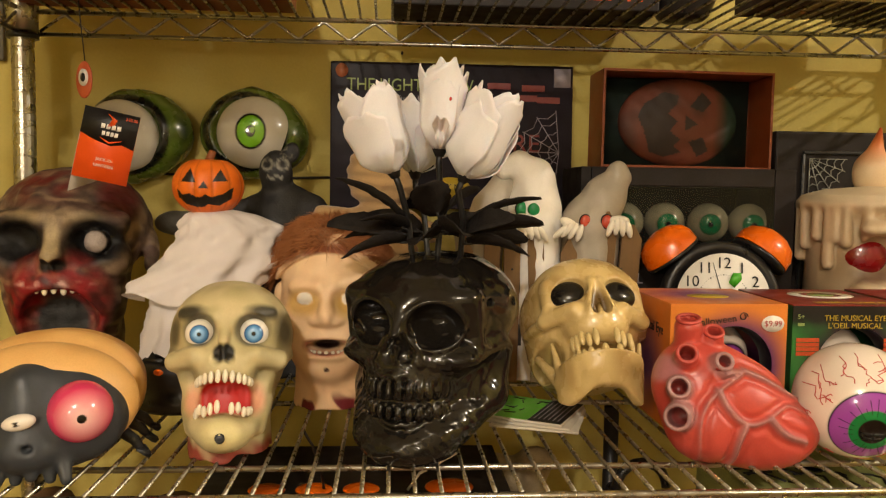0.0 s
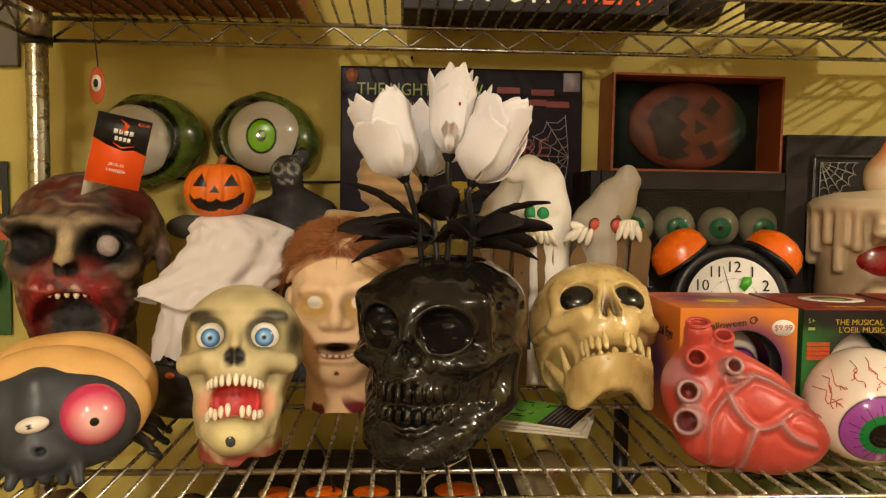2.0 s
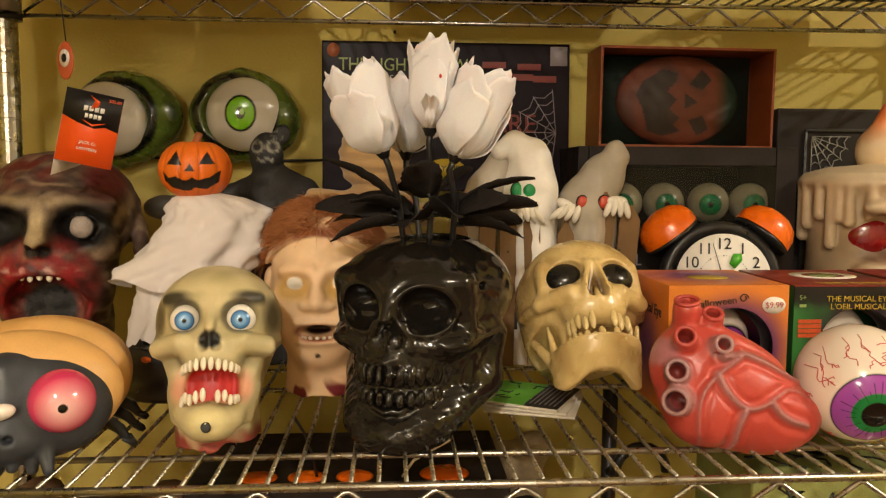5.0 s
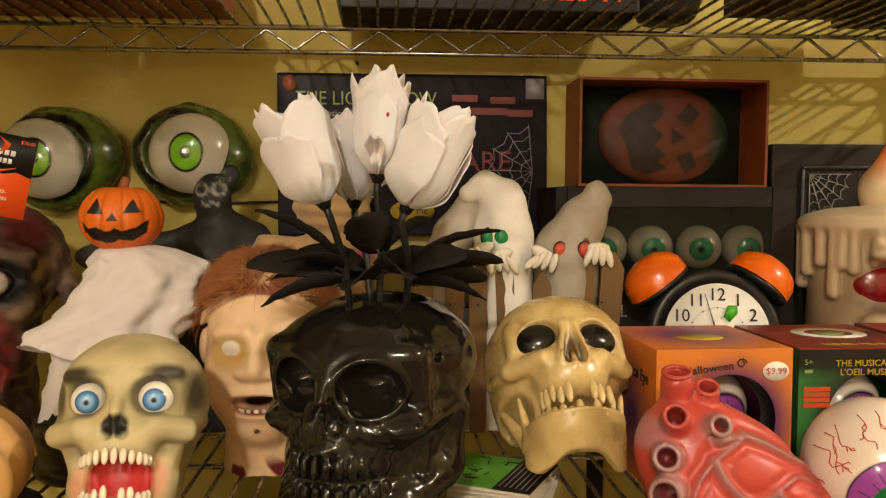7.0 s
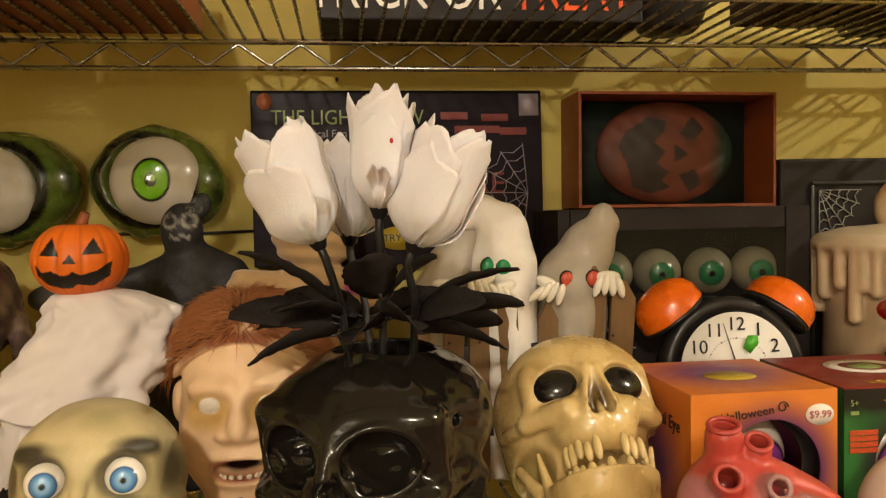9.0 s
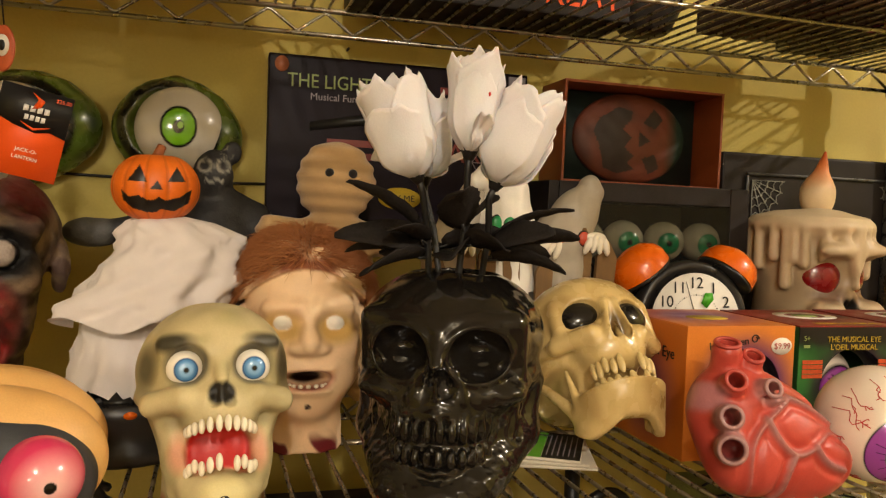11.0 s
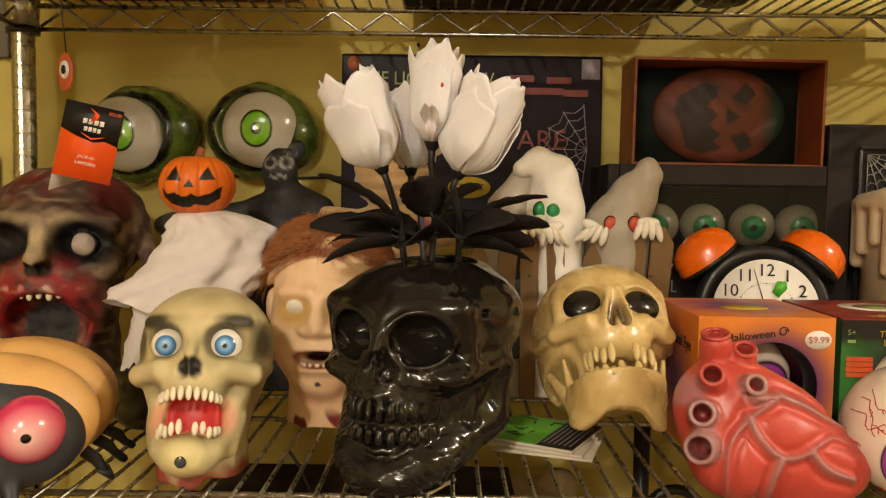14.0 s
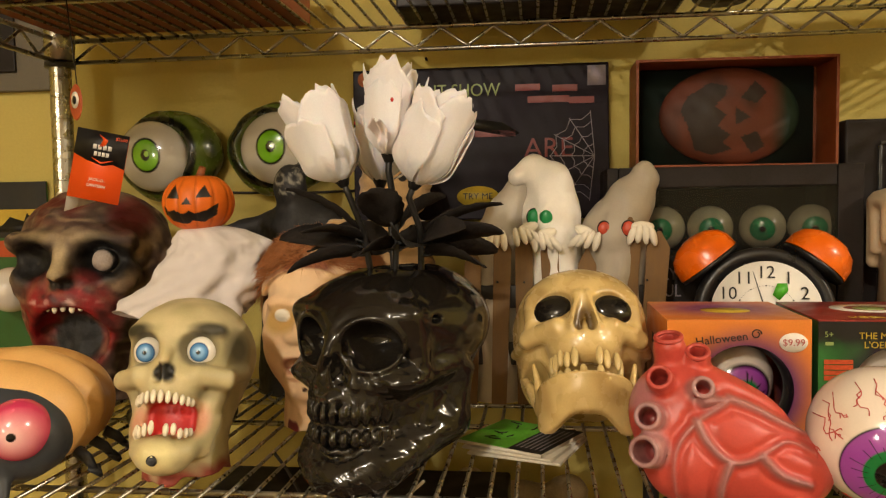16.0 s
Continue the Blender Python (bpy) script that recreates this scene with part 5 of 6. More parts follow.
def sideways_pumpkin(p):
    C = np.tile(np.array(lin("5c2a15")), (len(p), 1))
    C = blend(C, "331a0e", 0.85 * np.clip(lumps(p, 5) * 1.3, 0, 1))
    C = blend(C, "152a1a", np.clip((p[:, 0] - 0.55) * 4, 0, 1))
    q = p[:, [0, 2]] / np.array((1.0, 0.8))
    for poly in [PK_MOUTH] + PK_EYES:
        C = blend(C, "131812", inside(poly, q) * 0.85)
    return C


part("pumpkin_relief", ball(0.079, sideways_pumpkin, 200, (1, 0.24, 0.72)), mat("relief_paint", rough=0.65, painted=True, var=0.12), pbox, "dark orange relief of a grinning pumpkin lying on its side", m=pose(0.001, -0.026, 0.061))


# box of eyeballs under it
ebox = thing("eyeball_box", pose(0.358, WALL - 0.012, SHELF), "black window box holding a row of green-irised eyeballs", "box")
ew = 0.264
part("back", box(ew, 0.004, 0.2455, at=(0, -0.002, 0)), M["blackcard"], ebox, smooth=False)
part("side", box(0.012, 0.106, 0.2455, 0.001, (-ew / 2 + 0.006, -0.058, 0)), M["blackcard"], ebox, smooth=False)
part("side", box(0.026, 0.106, 0.2455, 0.001, (ew / 2 - 0.013, -0.058, 0)), M["blackcard"], ebox, smooth=False)
part("top", box(ew - 0.04, 0.106, 0.022, 0.001, (-0.007, -0.058, 0.2235)), M["blackcard"], ebox, smooth=False)
part("front_panel", box(ew - 0.04, 0.106, 0.150, 0.001, (-0.007, -0.058, 0)), M["blackcard"], ebox, smooth=False)
part("window", box(ew - 0.04, 0.0006, 0.0735, at=(-0.007, -0.1095, 0.150)), M["clear"], ebox, "wrinkled clear plastic window", smooth=False)
write("lettering", "ALLY", 0.019, pose(-0.075, -0.1125, 0.130), grey_ink, ebox, 0.8)
write("lettering", "HOUL", 0.019, pose(-0.075, -0.1125, 0.112), grey_ink, ebox, 0.8)


def green_iris(p):
    C = np.tile(np.array(lin("a39d82")), (len(p), 1))
    C = blend(C, "8f8a6c", 0.5 * np.clip(lumps(p, 3), 0, 1))
    r = np.linalg.norm(p[:, [0, 2]], axis=1) + (p[:, 1] > 0) * 2
    C = blend(C, "0d6b3f", soft(r, 0.5, 0.05))
    C = blend(C, "0f8a52", soft(r, 0.38, 0.12) * 0.6)
    return blend(C, "06130d", soft(r, 0.13, 0.04))


eb_me = ball(0.025, green_iris, 110)
eb_me.materials.append(M["eyewhite"])
for i, x in enumerate((0.290, 0.342, 0.398, 0.450)):
    tagged(solid("toy_eyeball", eb_me, M["eyewhite"], pose(x, 0.966, SHELF + 0.1505 + 0.025 + 0.0035, 4, 0, -14 + 6 * (i % 2)), "glossy cream eyeball with a green iris in a box", "eyeball"), group="eyeballs in the window box")
    part("cup", lathe([(0.010, 0), (0.014, 0.0015), (0.012, 0.0036), (0.009, 0.0036)], 24), M["blackplastic"], ebox, m=pose(x - 0.358, 0.966 - WALL + 0.012, 0.150))

# black spell book
book = thing("spell_book", pose(0.492, WALL - 0.004, SHELF), "large black book-shaped box embossed with cobwebs", "box")
part("cover", box(0.330, 0.060, 0.297, 0.003, (0.165, -0.030, 0)), M["blackcard"], book, smooth=False)
emb = mat("embossed_grey", "2c2d2c", 0.35, var=0.3, scale=80)
for x0, x1, z0, z1 in ((0.036, 0.310, 0.268, 0.272), (0.036, 0.310, 0.03, 0.034)):
    part("moulding", box(x1 - x0, 0.004, z1 - z0, 0.001, ((x0 + x1) / 2, -0.062, z0)), emb, book)
for x in (0.036, 0.310):
    part("moulding", box(0.004, 0.004, 0.234, 0.001, (x, -0.062, 0.034)), emb, book)
silver = mat("worn_silver_ink", "8d8d84", 0.4, var=0.35, scale=120)
for x, s in ((0.045, 1), (0.300, -1)):
    w = bmesh.new()
    for k in range(6):
        a = radians(-90 + 18 * k)
        tube([(x, -0.0612, 0.262), (x + s * 0.05 * math.cos(a), -0.0612, 0.262 + 0.05 * math.sin(a))], 0.0007, 4, w)
    for r in (0.014, 0.025, 0.036, 0.047):
        tube([(x + s * r * (1 - 0.1 * (k % 2)) * math.cos(radians(-90 + 9 * k)), -0.0612, 0.262 + r * (1 - 0.1 * (k % 2)) * math.sin(radians(-90 + 9 * k))) for k in range(11)], 0.0007, 4, w)
    tagged(part("cobweb", w, silver, book, "silver embossed cobweb"), kind="stuff")


# ---- dripping candle with a skull face ----
def candle_field(P):
    rad = np.linalg.norm(P[:, :2], axis=1)
    d = np.maximum(rad - 0.0655 + 0.0015 * lumps(P, 60), np.abs(P[:, 2] - 0.105) - 0.105)
    d = su(d, ell(P, (0, 0, 0.205), (0.078, 0.078, 0.020)) + 0.002 * lumps(P, 50), 0.012)
    for i in range(26):
        a = i * 2 * math.pi / 26 + 0.1 * math.sin(i * 5.0)
        l = 0.030 + 0.028 * (0.5 + 0.5 * math.sin(i * 2.3)) + 0.012 * math.sin(i * 4.1)
        c, s = math.cos(a) * 0.0725, math.sin(a) * 0.0725
        d = su(d, cap(P, (c, s, 0.200), (c * 0.97, s * 0.97, 0.200 - l), 0.0052, 0.0072), 0.0045)
    Q = mirror(P)
    d = su(d, ell(Q, (0.030, -0.068, 0.178), (0.028, 0.013, 0.009)), 0.010)
    d = su(d, ell(Q, (0.036, -0.062, 0.104), (0.026, 0.020, 0.017)), 0.012)
    d = ss(d, ell(Q, (0.033, -0.074, 0.146), (0.029, 0.030, 0.025)), 0.006)
    d = ss(d, ell(Q, (0.005, -0.074, 0.108), (0.008, 0.018, 0.015)), 0.004)
    return d


def candle_paint(P):
    C = np.tile(np.array(lin("b9a384")), (len(P), 1))
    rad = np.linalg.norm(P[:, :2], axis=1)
    # Darker wax between the drips below the rim, paler on top.
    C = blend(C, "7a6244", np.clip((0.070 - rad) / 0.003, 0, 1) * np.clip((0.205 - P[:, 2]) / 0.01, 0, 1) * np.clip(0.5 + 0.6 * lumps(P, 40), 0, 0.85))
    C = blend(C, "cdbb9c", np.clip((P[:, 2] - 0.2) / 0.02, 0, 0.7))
    Q = mirror(P)
    # Dark brown under the eyes, nearly black in the nose hole.
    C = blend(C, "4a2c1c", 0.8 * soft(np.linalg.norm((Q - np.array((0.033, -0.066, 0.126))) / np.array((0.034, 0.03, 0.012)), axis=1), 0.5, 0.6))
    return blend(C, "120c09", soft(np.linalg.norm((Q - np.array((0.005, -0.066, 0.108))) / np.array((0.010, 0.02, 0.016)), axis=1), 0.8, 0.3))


def flame_field(P):
    d = ell(P, (0, 0, 0.022), (0.0185, 0.016, 0.024))
    return su(d, cap(P, (0.001, 0, 0.035), (0.009, 0, 0.078), 0.012, 0.001), 0.012)


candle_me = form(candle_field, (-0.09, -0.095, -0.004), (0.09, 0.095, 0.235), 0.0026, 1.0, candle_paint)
flame_me = form(flame_field, (-0.025, -0.022, -0.006), (0.028, 0.022, 0.086), 0.0022, 1.0,
                lambda P: blend(blend(np.tile(np.array(lin("cbb38f")), (len(P), 1)), "d97b3c", np.clip((P[:, 2] - 0.03) / 0.03, 0, 1)), "c04416", np.clip((P[:, 2] - 0.06) / 0.02, 0, 0.9)))
red_gloss = mat("red_gloss", "760a0e", 0.25, coat=0.5)


def candle(m, label):
    ob = thing("candle", m, label, "candle", "drip candles")
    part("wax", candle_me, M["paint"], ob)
    part("flame", flame_me, M["paint"], ob, "cream moulded flame with orange tip", m=pose(0.012, 0, 0.217) @ Matrix.Diagonal((1.3, 1.25, 1.02, 1)))
    for s in (-1, 1):
        part("eye", ball(0.026, n=32, squash=(1, 0.5, 0.85)), red_gloss, ob, "shiny red eye", m=pose(s * 0.031, -0.0435, 0.146, 0, 0, s * 26))
    return ob


candle(pose(0.560, 0.905, SHELF, 0, 0, 10) @ Matrix.Diagonal((0.92, 0.92, 1, 1)), "cream dripping wax candle with a red-eyed skull face")
candle(pose(0.722, 0.84, SHELF, 0, 0, -30) @ Matrix.Scale(0.72, 4), "smaller cream dripping candle beside a black box")


# ---- twin-bell clock ----
clock = thing("alarm_clock", pose(0.371, 0.845, SHELF, -6, 0, -4), "round black twin-bell alarm clock with orange bells", "clock")
cz = 0.0965
part("case", lathe([(0, 0.036), (0.050, 0.036), (0.062, 0.030), (0.067, 0.012), (0.066, 0.002), (0.062, -0.002), (0.056, 0.0), (0.052, 0.004), (0, 0.004)], 72, m=pose(0, 0, cz, -90) @ Matrix.Diagonal((1, 1, 1, 1))), M["blackplastic"], clock)
part("dial", plate(disc(0.0525, 0.0525, 64, (0, cz)), 0.001), M["white"], clock, "white dial with black numerals", m=pose(0, -0.0055, 0))
for n in range(1, 13):
    a = radians(90 - 30 * n)
    write("numeral", str(n), 0.0175, pose(0.041 * math.cos(a), -0.0062, cz + 0.041 * math.sin(a)), M["ink"], clock)
for n in range(60):
    a = radians(6 * n)
    part("minute_mark", plate(disc(0.0004 if n % 5 else 0.0008, 0.0004 if n % 5 else 0.0008, 6), 0.0004), M["ink"], clock, m=pose(0.0285 * math.cos(a), -0.0062, cz + 0.0285 * math.sin(a)), smooth=False)
part("hand", plate([(-0.0008, 0), (0.0008, 0), (0.0003, 0.044), (-0.0003, 0.044)], 0.0004), mat("dark_grey_hand", "4a4640", 0.4), clock, m=pose(0, -0.0068, cz, 0, -16, 0))
part("hand", plate([(-0.004, 0.02), (0.004, 0.018), (0.007, 0.03), (0.003, 0.036), (-0.005, 0.032)], 0.0006), mat("bright_green", "4fae2a", 0.45), clock, "green hand", m=pose(0, -0.0074, cz, 0, 27, 0))
for s in (-1, 1):
    part("bell", lathe([(0.0335, 0), (0.0325, 0.012), (0.028, 0.021), (0.018, 0.028), (0.006, 0.031), (0, 0.0315)], 48, m=pose(s * 0.050, 0.020, cz + 0.052, 0, s * 38, 0)), M["orange"], clock, "orange dome bell")
    part("bell_base", lathe([(0, -0.004), (0.032, -0.004), (0.033, -0.0008), (0, -0.0008)], 40, m=pose(s * 0.050, 0.020, cz + 0.052, 0, s * 38, 0)), M["blackplastic"], clock)
    part("leg", tube([(s * 0.036, 0.016, cz - 0.048), (s * 0.048, 0.012, 0.004)], 0.006, 10, taper=(1, 0.8)), M["blackplastic"], clock)


# ---- toy eye boxes ----
def holed(w, h, cx, cz, r, t):
    """A panel with a round hole, its front at y = 0, corner at the origin."""
    n = 64
    bm = bmesh.new()
    layers = []
    for y in (0, t):
        ring, rim = [], []
        for i in range(n):
            a = 2 * math.pi * i / n
            c, s = math.cos(a), math.sin(a)
            ring.append(bm.verts.new((cx + r * c, y, cz + r * s)))
            k = min((w - cx) / c if c > 1e-6 else 9, -cx / c if c < -1e-6 else 9, (h - cz) / s if s > 1e-6 else 9, -cz / s if s < -1e-6 else 9)
            rim.append(bm.verts.new((cx + k * c, y, cz + k * s)))
        for x, z in ((0, 0), (w, 0), (w, h), (0, h)):
            best = min(rim, key=lambda v: (v.co.x - x) ** 2 + (v.co.z - z) ** 2)
            best.co.x, best.co.z = x, z
        layers.append((ring, rim))
    for ring, rim in layers:
        for i in range(n):
            j = (i + 1) % n
            bm.faces.new((ring[i], ring[j], rim[j], rim[i]))
    for k in (0, 1):
        for i in range(n):
            j = (i + 1) % n
            bm.faces.new((layers[0][k][i], layers[0][k][j], layers[1][k][j], layers[1][k][i]))
    return bm


def refine(me, cuts):
    bm = bmesh.new()
    bm.from_mesh(me)
    bmesh.ops.subdivide_edges(bm, edges=bm.edges, cuts=cuts, use_grid_fill=True)
    bm.to_mesh(me)
    bm.free()
    return me


def eye_paint(p):
    r = np.linalg.norm(p[:, [0, 2]], axis=1) + (p[:, 1] > 0) * 3
    a = np.arctan2(p[:, 2], p[:, 0])
    C = np.tile(np.array(lin("e6dace")), (len(p), 1))
    C = blend(C, "d99a90", 0.35 * np.clip(lumps(p, 3.2, 1) * 1.2, 0, 1))
    C = blend(C, "0d0910", soft(r, 0.64, 0.015))
    C = blend(C, "9a45a6", soft(r, 0.615, 0.015))
    C = blend(C, "0f7a3a", soft(r, 0.36, 0.025))
    spoke = (np.abs(np.sin(a * 13 + 0.4 * np.sin(a * 7))) < 0.14) * (r > 0.30 + 0.05 * np.sin(a * 11)) * (r < 0.50 + 0.08 * np.sin(a * 9))
    C = blend(C, "120812", spoke * 1.0)
    return blend(C, "070608", soft(r, 0.22, 0.015))


def toy_box(m, front, side, top, label, inner):
    """A square window box with an eyeball toy inside; origin at its front left bottom corner."""
    w, d, h, t = 0.108, 0.118, 0.114, 0.0012
    ob = thing("toy_box", m, label, "box", "toy eye boxes")
    fr = refine(mesh_of(holed(w, h, w * 0.55, h * 0.52, 0.036, t)), 3)
    paint_on(fr, front(points_of(fr)))
    part("front", fr, M["card"], ob, smooth=False)
    for name, bm, col in (("side", box(t, d - 2 * t, h, at=(t / 2, d / 2, 0)), side), ("side", box(t, d - 2 * t, h, at=(w - t / 2, d / 2, 0)), side), ("back", box(w, t, h, at=(w / 2, d - t / 2, 0)), side),
                          ("bottom", box(w - 2 * t, d - 2 * t, t, at=(w / 2, d / 2, 0)), side), ("top", box(w, d, t, at=(w / 2, d / 2, h)), top)):
        me = refine(mesh_of(bm), 24 if name in ("top", "side") else 1)
        paint_on(me, col(points_of(me)))
        part(name, me, M["card"], ob, smooth=False)
    part("window_edge", lathe([(0.036, 0), (0.0375, 0), (0.034, 0.016), (0.0325, 0.016)], 48, m=pose(w * 0.55, 0.0014, h * 0.52, -90)), inner, ob, "dark window recess")
    part("toy_eye", ball(0.034, eye_paint, 64), M["eyewhite"], ob, "eyeball toy behind the window", m=pose(w * 0.55, 0.052, h * 0.52, 12, 0, 8))
    return ob, w, h


def radial(P, c, inner, outer, r0, r1):
    d = np.linalg.norm(P[:, [0, 2]] - np.array(c), axis=1)
    return blend(np.tile(np.array(lin(outer)), (len(P), 1)), inner, np.clip((r1 - d) / (r1 - r0), 0, 1))


orange_front = lambda P: radial(P, (0.060, 0.058), "5d2a55", "d07a2a", 0.036, 0.056)
orange_side = lambda P: blend(np.tile(np.array(lin("c56f26")), (len(P), 1)), "63305c", np.clip(1.2 - np.hypot(P[:, 1] - 0.06, P[:, 2] - 0.05) / 0.045, 0, 1))
orange_top = lambda P: blend(np.tile(np.array(lin("d07a34")), (len(P), 1)), "75406e", np.clip(1.4 - np.hypot((P[:, 0] - 0.054) / 1.2, P[:, 1] - 0.07) / 0.045, 0, 1))
ob, w, h = toy_box(pose(0.2515, 0.685, SHELF, 0, 0, 0), orange_front, orange_side, orange_top, "orange and purple card toy box with a round window", M["ink"])
write("lettering", "Halloween", 0.0092, pose(0.041, -0.0006, 0.100, 0, -7, 0), M["ink"], ob, 1.0)
part("flourish", tube([(0.067 + 0.004 * math.cos(a) * (1 - a / 14), -0.0006, 0.104 + 0.004 * math.sin(a) * (1 - a / 14)) for a in [k * 0.5 for k in range(16)]], 0.0005, 5), M["ink"], ob)
part("price_sticker", plate(disc(0.0105, 0.0075, 32), 0.0004), M["white"], ob, "white oval price sticker", m=pose(0.0945, -0.0006, 0.0975))
write("lettering", "$9.99", 0.0075, pose(0.0945, -0.0012, 0.0975), mat("pink_ink", "b0605a", 0.5), ob)
write("lettering", "Musical Eye", 0.014, pose(-0.0004, 0.05, 0.088, 0, 0, -90), M["ink"], ob)
part("top_picture", lathe([(0.0, 0), (0.020, 0), (0.020, 0.0004), (0, 0.0004)], 32, m=pose(0.056, 0.055, h + 0.0013) @ Matrix.Diagonal((1, 0.8, 1, 1))), yellow_ink, ob, "yellow pumpkin picture")

g_front = lambda P: blend(blend(radial(P, (0.060, 0.06), "241327", "2d6b2e", 0.040, 0.052), "123a1a", 0.6 * np.clip(lumps(P, 70), 0, 1)), "0d0b0c", np.clip((P[:, 2] - 0.094) / 0.006, 0, 1))
g_side = lambda P: np.tile(np.array(lin("24552a")), (len(P), 1))
g_top = lambda P: blend(np.tile(np.array(lin("7d201c")), (len(P), 1)), "30131a", 0.7 * np.clip(lumps(P, 60, 3), 0, 1))


def musical_box(m):
    ob, w, h = toy_box(m, g_front, g_side, g_top, "green and black card toy box with red top", M["ink"])
    write("lettering", "THE MUSICAL EYE", 0.0072, pose(0.058, -0.0006, 0.103), yellow_ink, ob, 1.0)
    write("lettering", "L'OEIL MUSICAL", 0.0072, pose(0.058, -0.0006, 0.0960), yellow_ink, ob, 1.0)
    write("lettering", "5+", 0.0062, pose(0.0075, -0.0006, 0.104), green_ink, ob)
    bar(ob, 0.0078, 0.097, 0.006, 0.0025, green_ink, -0.0006)
    for x in (0.0145, 0.096):
        for k in range(4):
            bar(ob, x, 0.083 - 0.0042 * k, 0.021, 0.0034, mat("orange_red_ink", "b8461c", 0.5, var=0.3, scale=300) if k == 0 and x < 0.05 else bpy.data.materials["orange_red_ink"], -0.0006)
    part("top_picture", lathe([(0.020, 0), (0.031, 0), (0.031, 0.0004), (0.020, 0.0004)], 40, m=pose(0.062, 0.070, h + 0.0013) @ Matrix.Diagonal((1, 0.85, 1, 1))), M["white"], ob, "white ring of a printed eye")
    part("top_picture", lathe([(0, 0), (0.013, 0), (0.013, 0.0004), (0, 0.0004)], 40, m=pose(0.062, 0.070, h + 0.0013) @ Matrix.Diagonal((1, 0.85, 1, 1))), green_ink, ob, "green iris of a printed eye")
    t = write("lettering", "L'OEIL MUSICAL", 0.010, Matrix(), yellow_ink, ob)
    t.matrix_local = pose(0.062, 0.014, h + 0.0016, -90, 0, 0)
    return ob


musical_box(pose(0.3640, 0.684, SHELF, 0, 0, -1))
musical_box(pose(0.4790, 0.690, SHELF, 0, 0, -3))

# big eyeball in front
big = thing("eyeball", pose(0.381, 0.614, SHELF + 0.0465), "large white toy eyeball with purple and green iris", "eyeball")
part("ball", ball(0.0465, eye_paint, 256), M["eyewhite"], big, m=pose(0, 0, 0, 18, 0, -12))
rv = random.Random(4)
vein_mat = mat("red_vein", "b8322c", 0.4)
for k in range(22):
    a, r = 2 * math.pi * k / 22 + rv.uniform(-0.1, 0.1), 0.995
    lines, b = [[]], a
    for i in range(rv.randint(6, 11)):
        lines[0].append((r, b))
        r -= rv.uniform(0.012, 0.04)
        b += rv.uniform(-0.10, 0.10)
    for q in rv.sample(lines[0][1:-1], 2):
        side, br, bb = [], *q
        for i in range(4):
            side.append((br, bb))
            br, bb = br - rv.uniform(0.0, 0.03), bb + rv.choice((-1, 1)) * rv.uniform(0.01, 0.05) + 0.03 * (1 if k % 2 else -1)
        lines.append(side)
    for line in lines:
        pts = [Vector((q * math.cos(g), -math.sqrt(max(0.0, 1 - q * q)), q * math.sin(g))) * 0.0466 for q, g in line]
        part("vein", tube(pts, 0.0004, 5), vein_mat, big, "thin red vein", m=pose(0, 0, 0, 18, 0, -12))


# ---- ghosts on a fence ----
fence = thing("ghost_ornament", pose(0.17, 0.90, SHELF), "white ghosts gripping a brown picket fence ornament", "ornament")
picket_brown = mat("picket_brown", "735632", 0.7, var=0.25, scale=40, stretch=(6, 6, 1))
for x, z, wd, tilt in ((-0.0912, 0.163, 0.0175, 2), (-0.0609, 0.1781, 0.0185, 2), (-0.0334, 0.1777, 0.0185, 0), (-0.0017, 0.1751, 0.0185, -2), (0.0284, 0.1615, 0.0185, 1), (0.0641, 0.1937, 0.023, 3), (0.0905, 0.1792, 0.023, 4)):
    pts = [(-wd * 0.42, 0), (wd * 0.42, 0), (wd / 2, z - 0.016), (wd * 0.06, z), (-wd * 0.06, z), (-wd / 2, z - 0.016)]
    part("picket", plate(pts, 0.005), picket_brown, fence, m=pose(x, -0.030 + 0.0005 * (abs(x) * 100 % 3), 0.0, 0, tilt, 0), smooth=False)
    part("nail_head", plate(disc(0.0012, 0.0012, 10), 0.0008), M["ink"], fence, m=pose(x, -0.0312, z - 0.05))
for z in (0.10, 0.04):
    part("rail", box(0.21, 0.004, 0.024, 0.001, (0, -0.022, z)), M["blackplastic"], fence)


def ghost(chain, base, col, wide):
    def f(P):
        d = cap(P, base, chain[0][0], wide, chain[0][1])
        for (a, ra), (b, rb) in zip(chain, chain[1:]):
            d = su(d, cap(P, a, b, ra, rb), 0.006)
        d = d + 0.0011 * lumps(P, 120) + 0.0014 * np.sin(P[:, 0] * 260 + 3 * lumps(P, 40)) * np.clip(1.4 - P[:, 2] / 0.16, 0, 1)
        return np.maximum(d, -P[:, 2])

    def c(P):
        C = np.tile(np.array(lin(col)), (len(P), 1))
        C = blend(C, "a89c88", 0.5 * np.clip(lumps(P, 45), 0, 1))
        return C

    xs = [base[0]] + [p[0][0] for p in chain]
    return form(f, (min(xs) - 0.05, -0.05, -0.004), (max(xs) + 0.05, 0.05, 0.275), 0.0026, 1.0, c)


g_mid = ghost([((-0.004, 0, 0.196), 0.030), ((-0.006, 0, 0.230), 0.023), ((-0.022, 0, 0.246), 0.014), ((-0.040, -0.003, 0.237), 0.010)], (0.0, 0, 0.0), "f4f0ea", 0.032)
g_left = ghost([((-0.068, 0.004, 0.160), 0.027), ((-0.054, 0.006, 0.196), 0.020), ((-0.038, 0.008, 0.226), 0.014)], (-0.062, 0.004, 0.0), "bab2a5", 0.032)
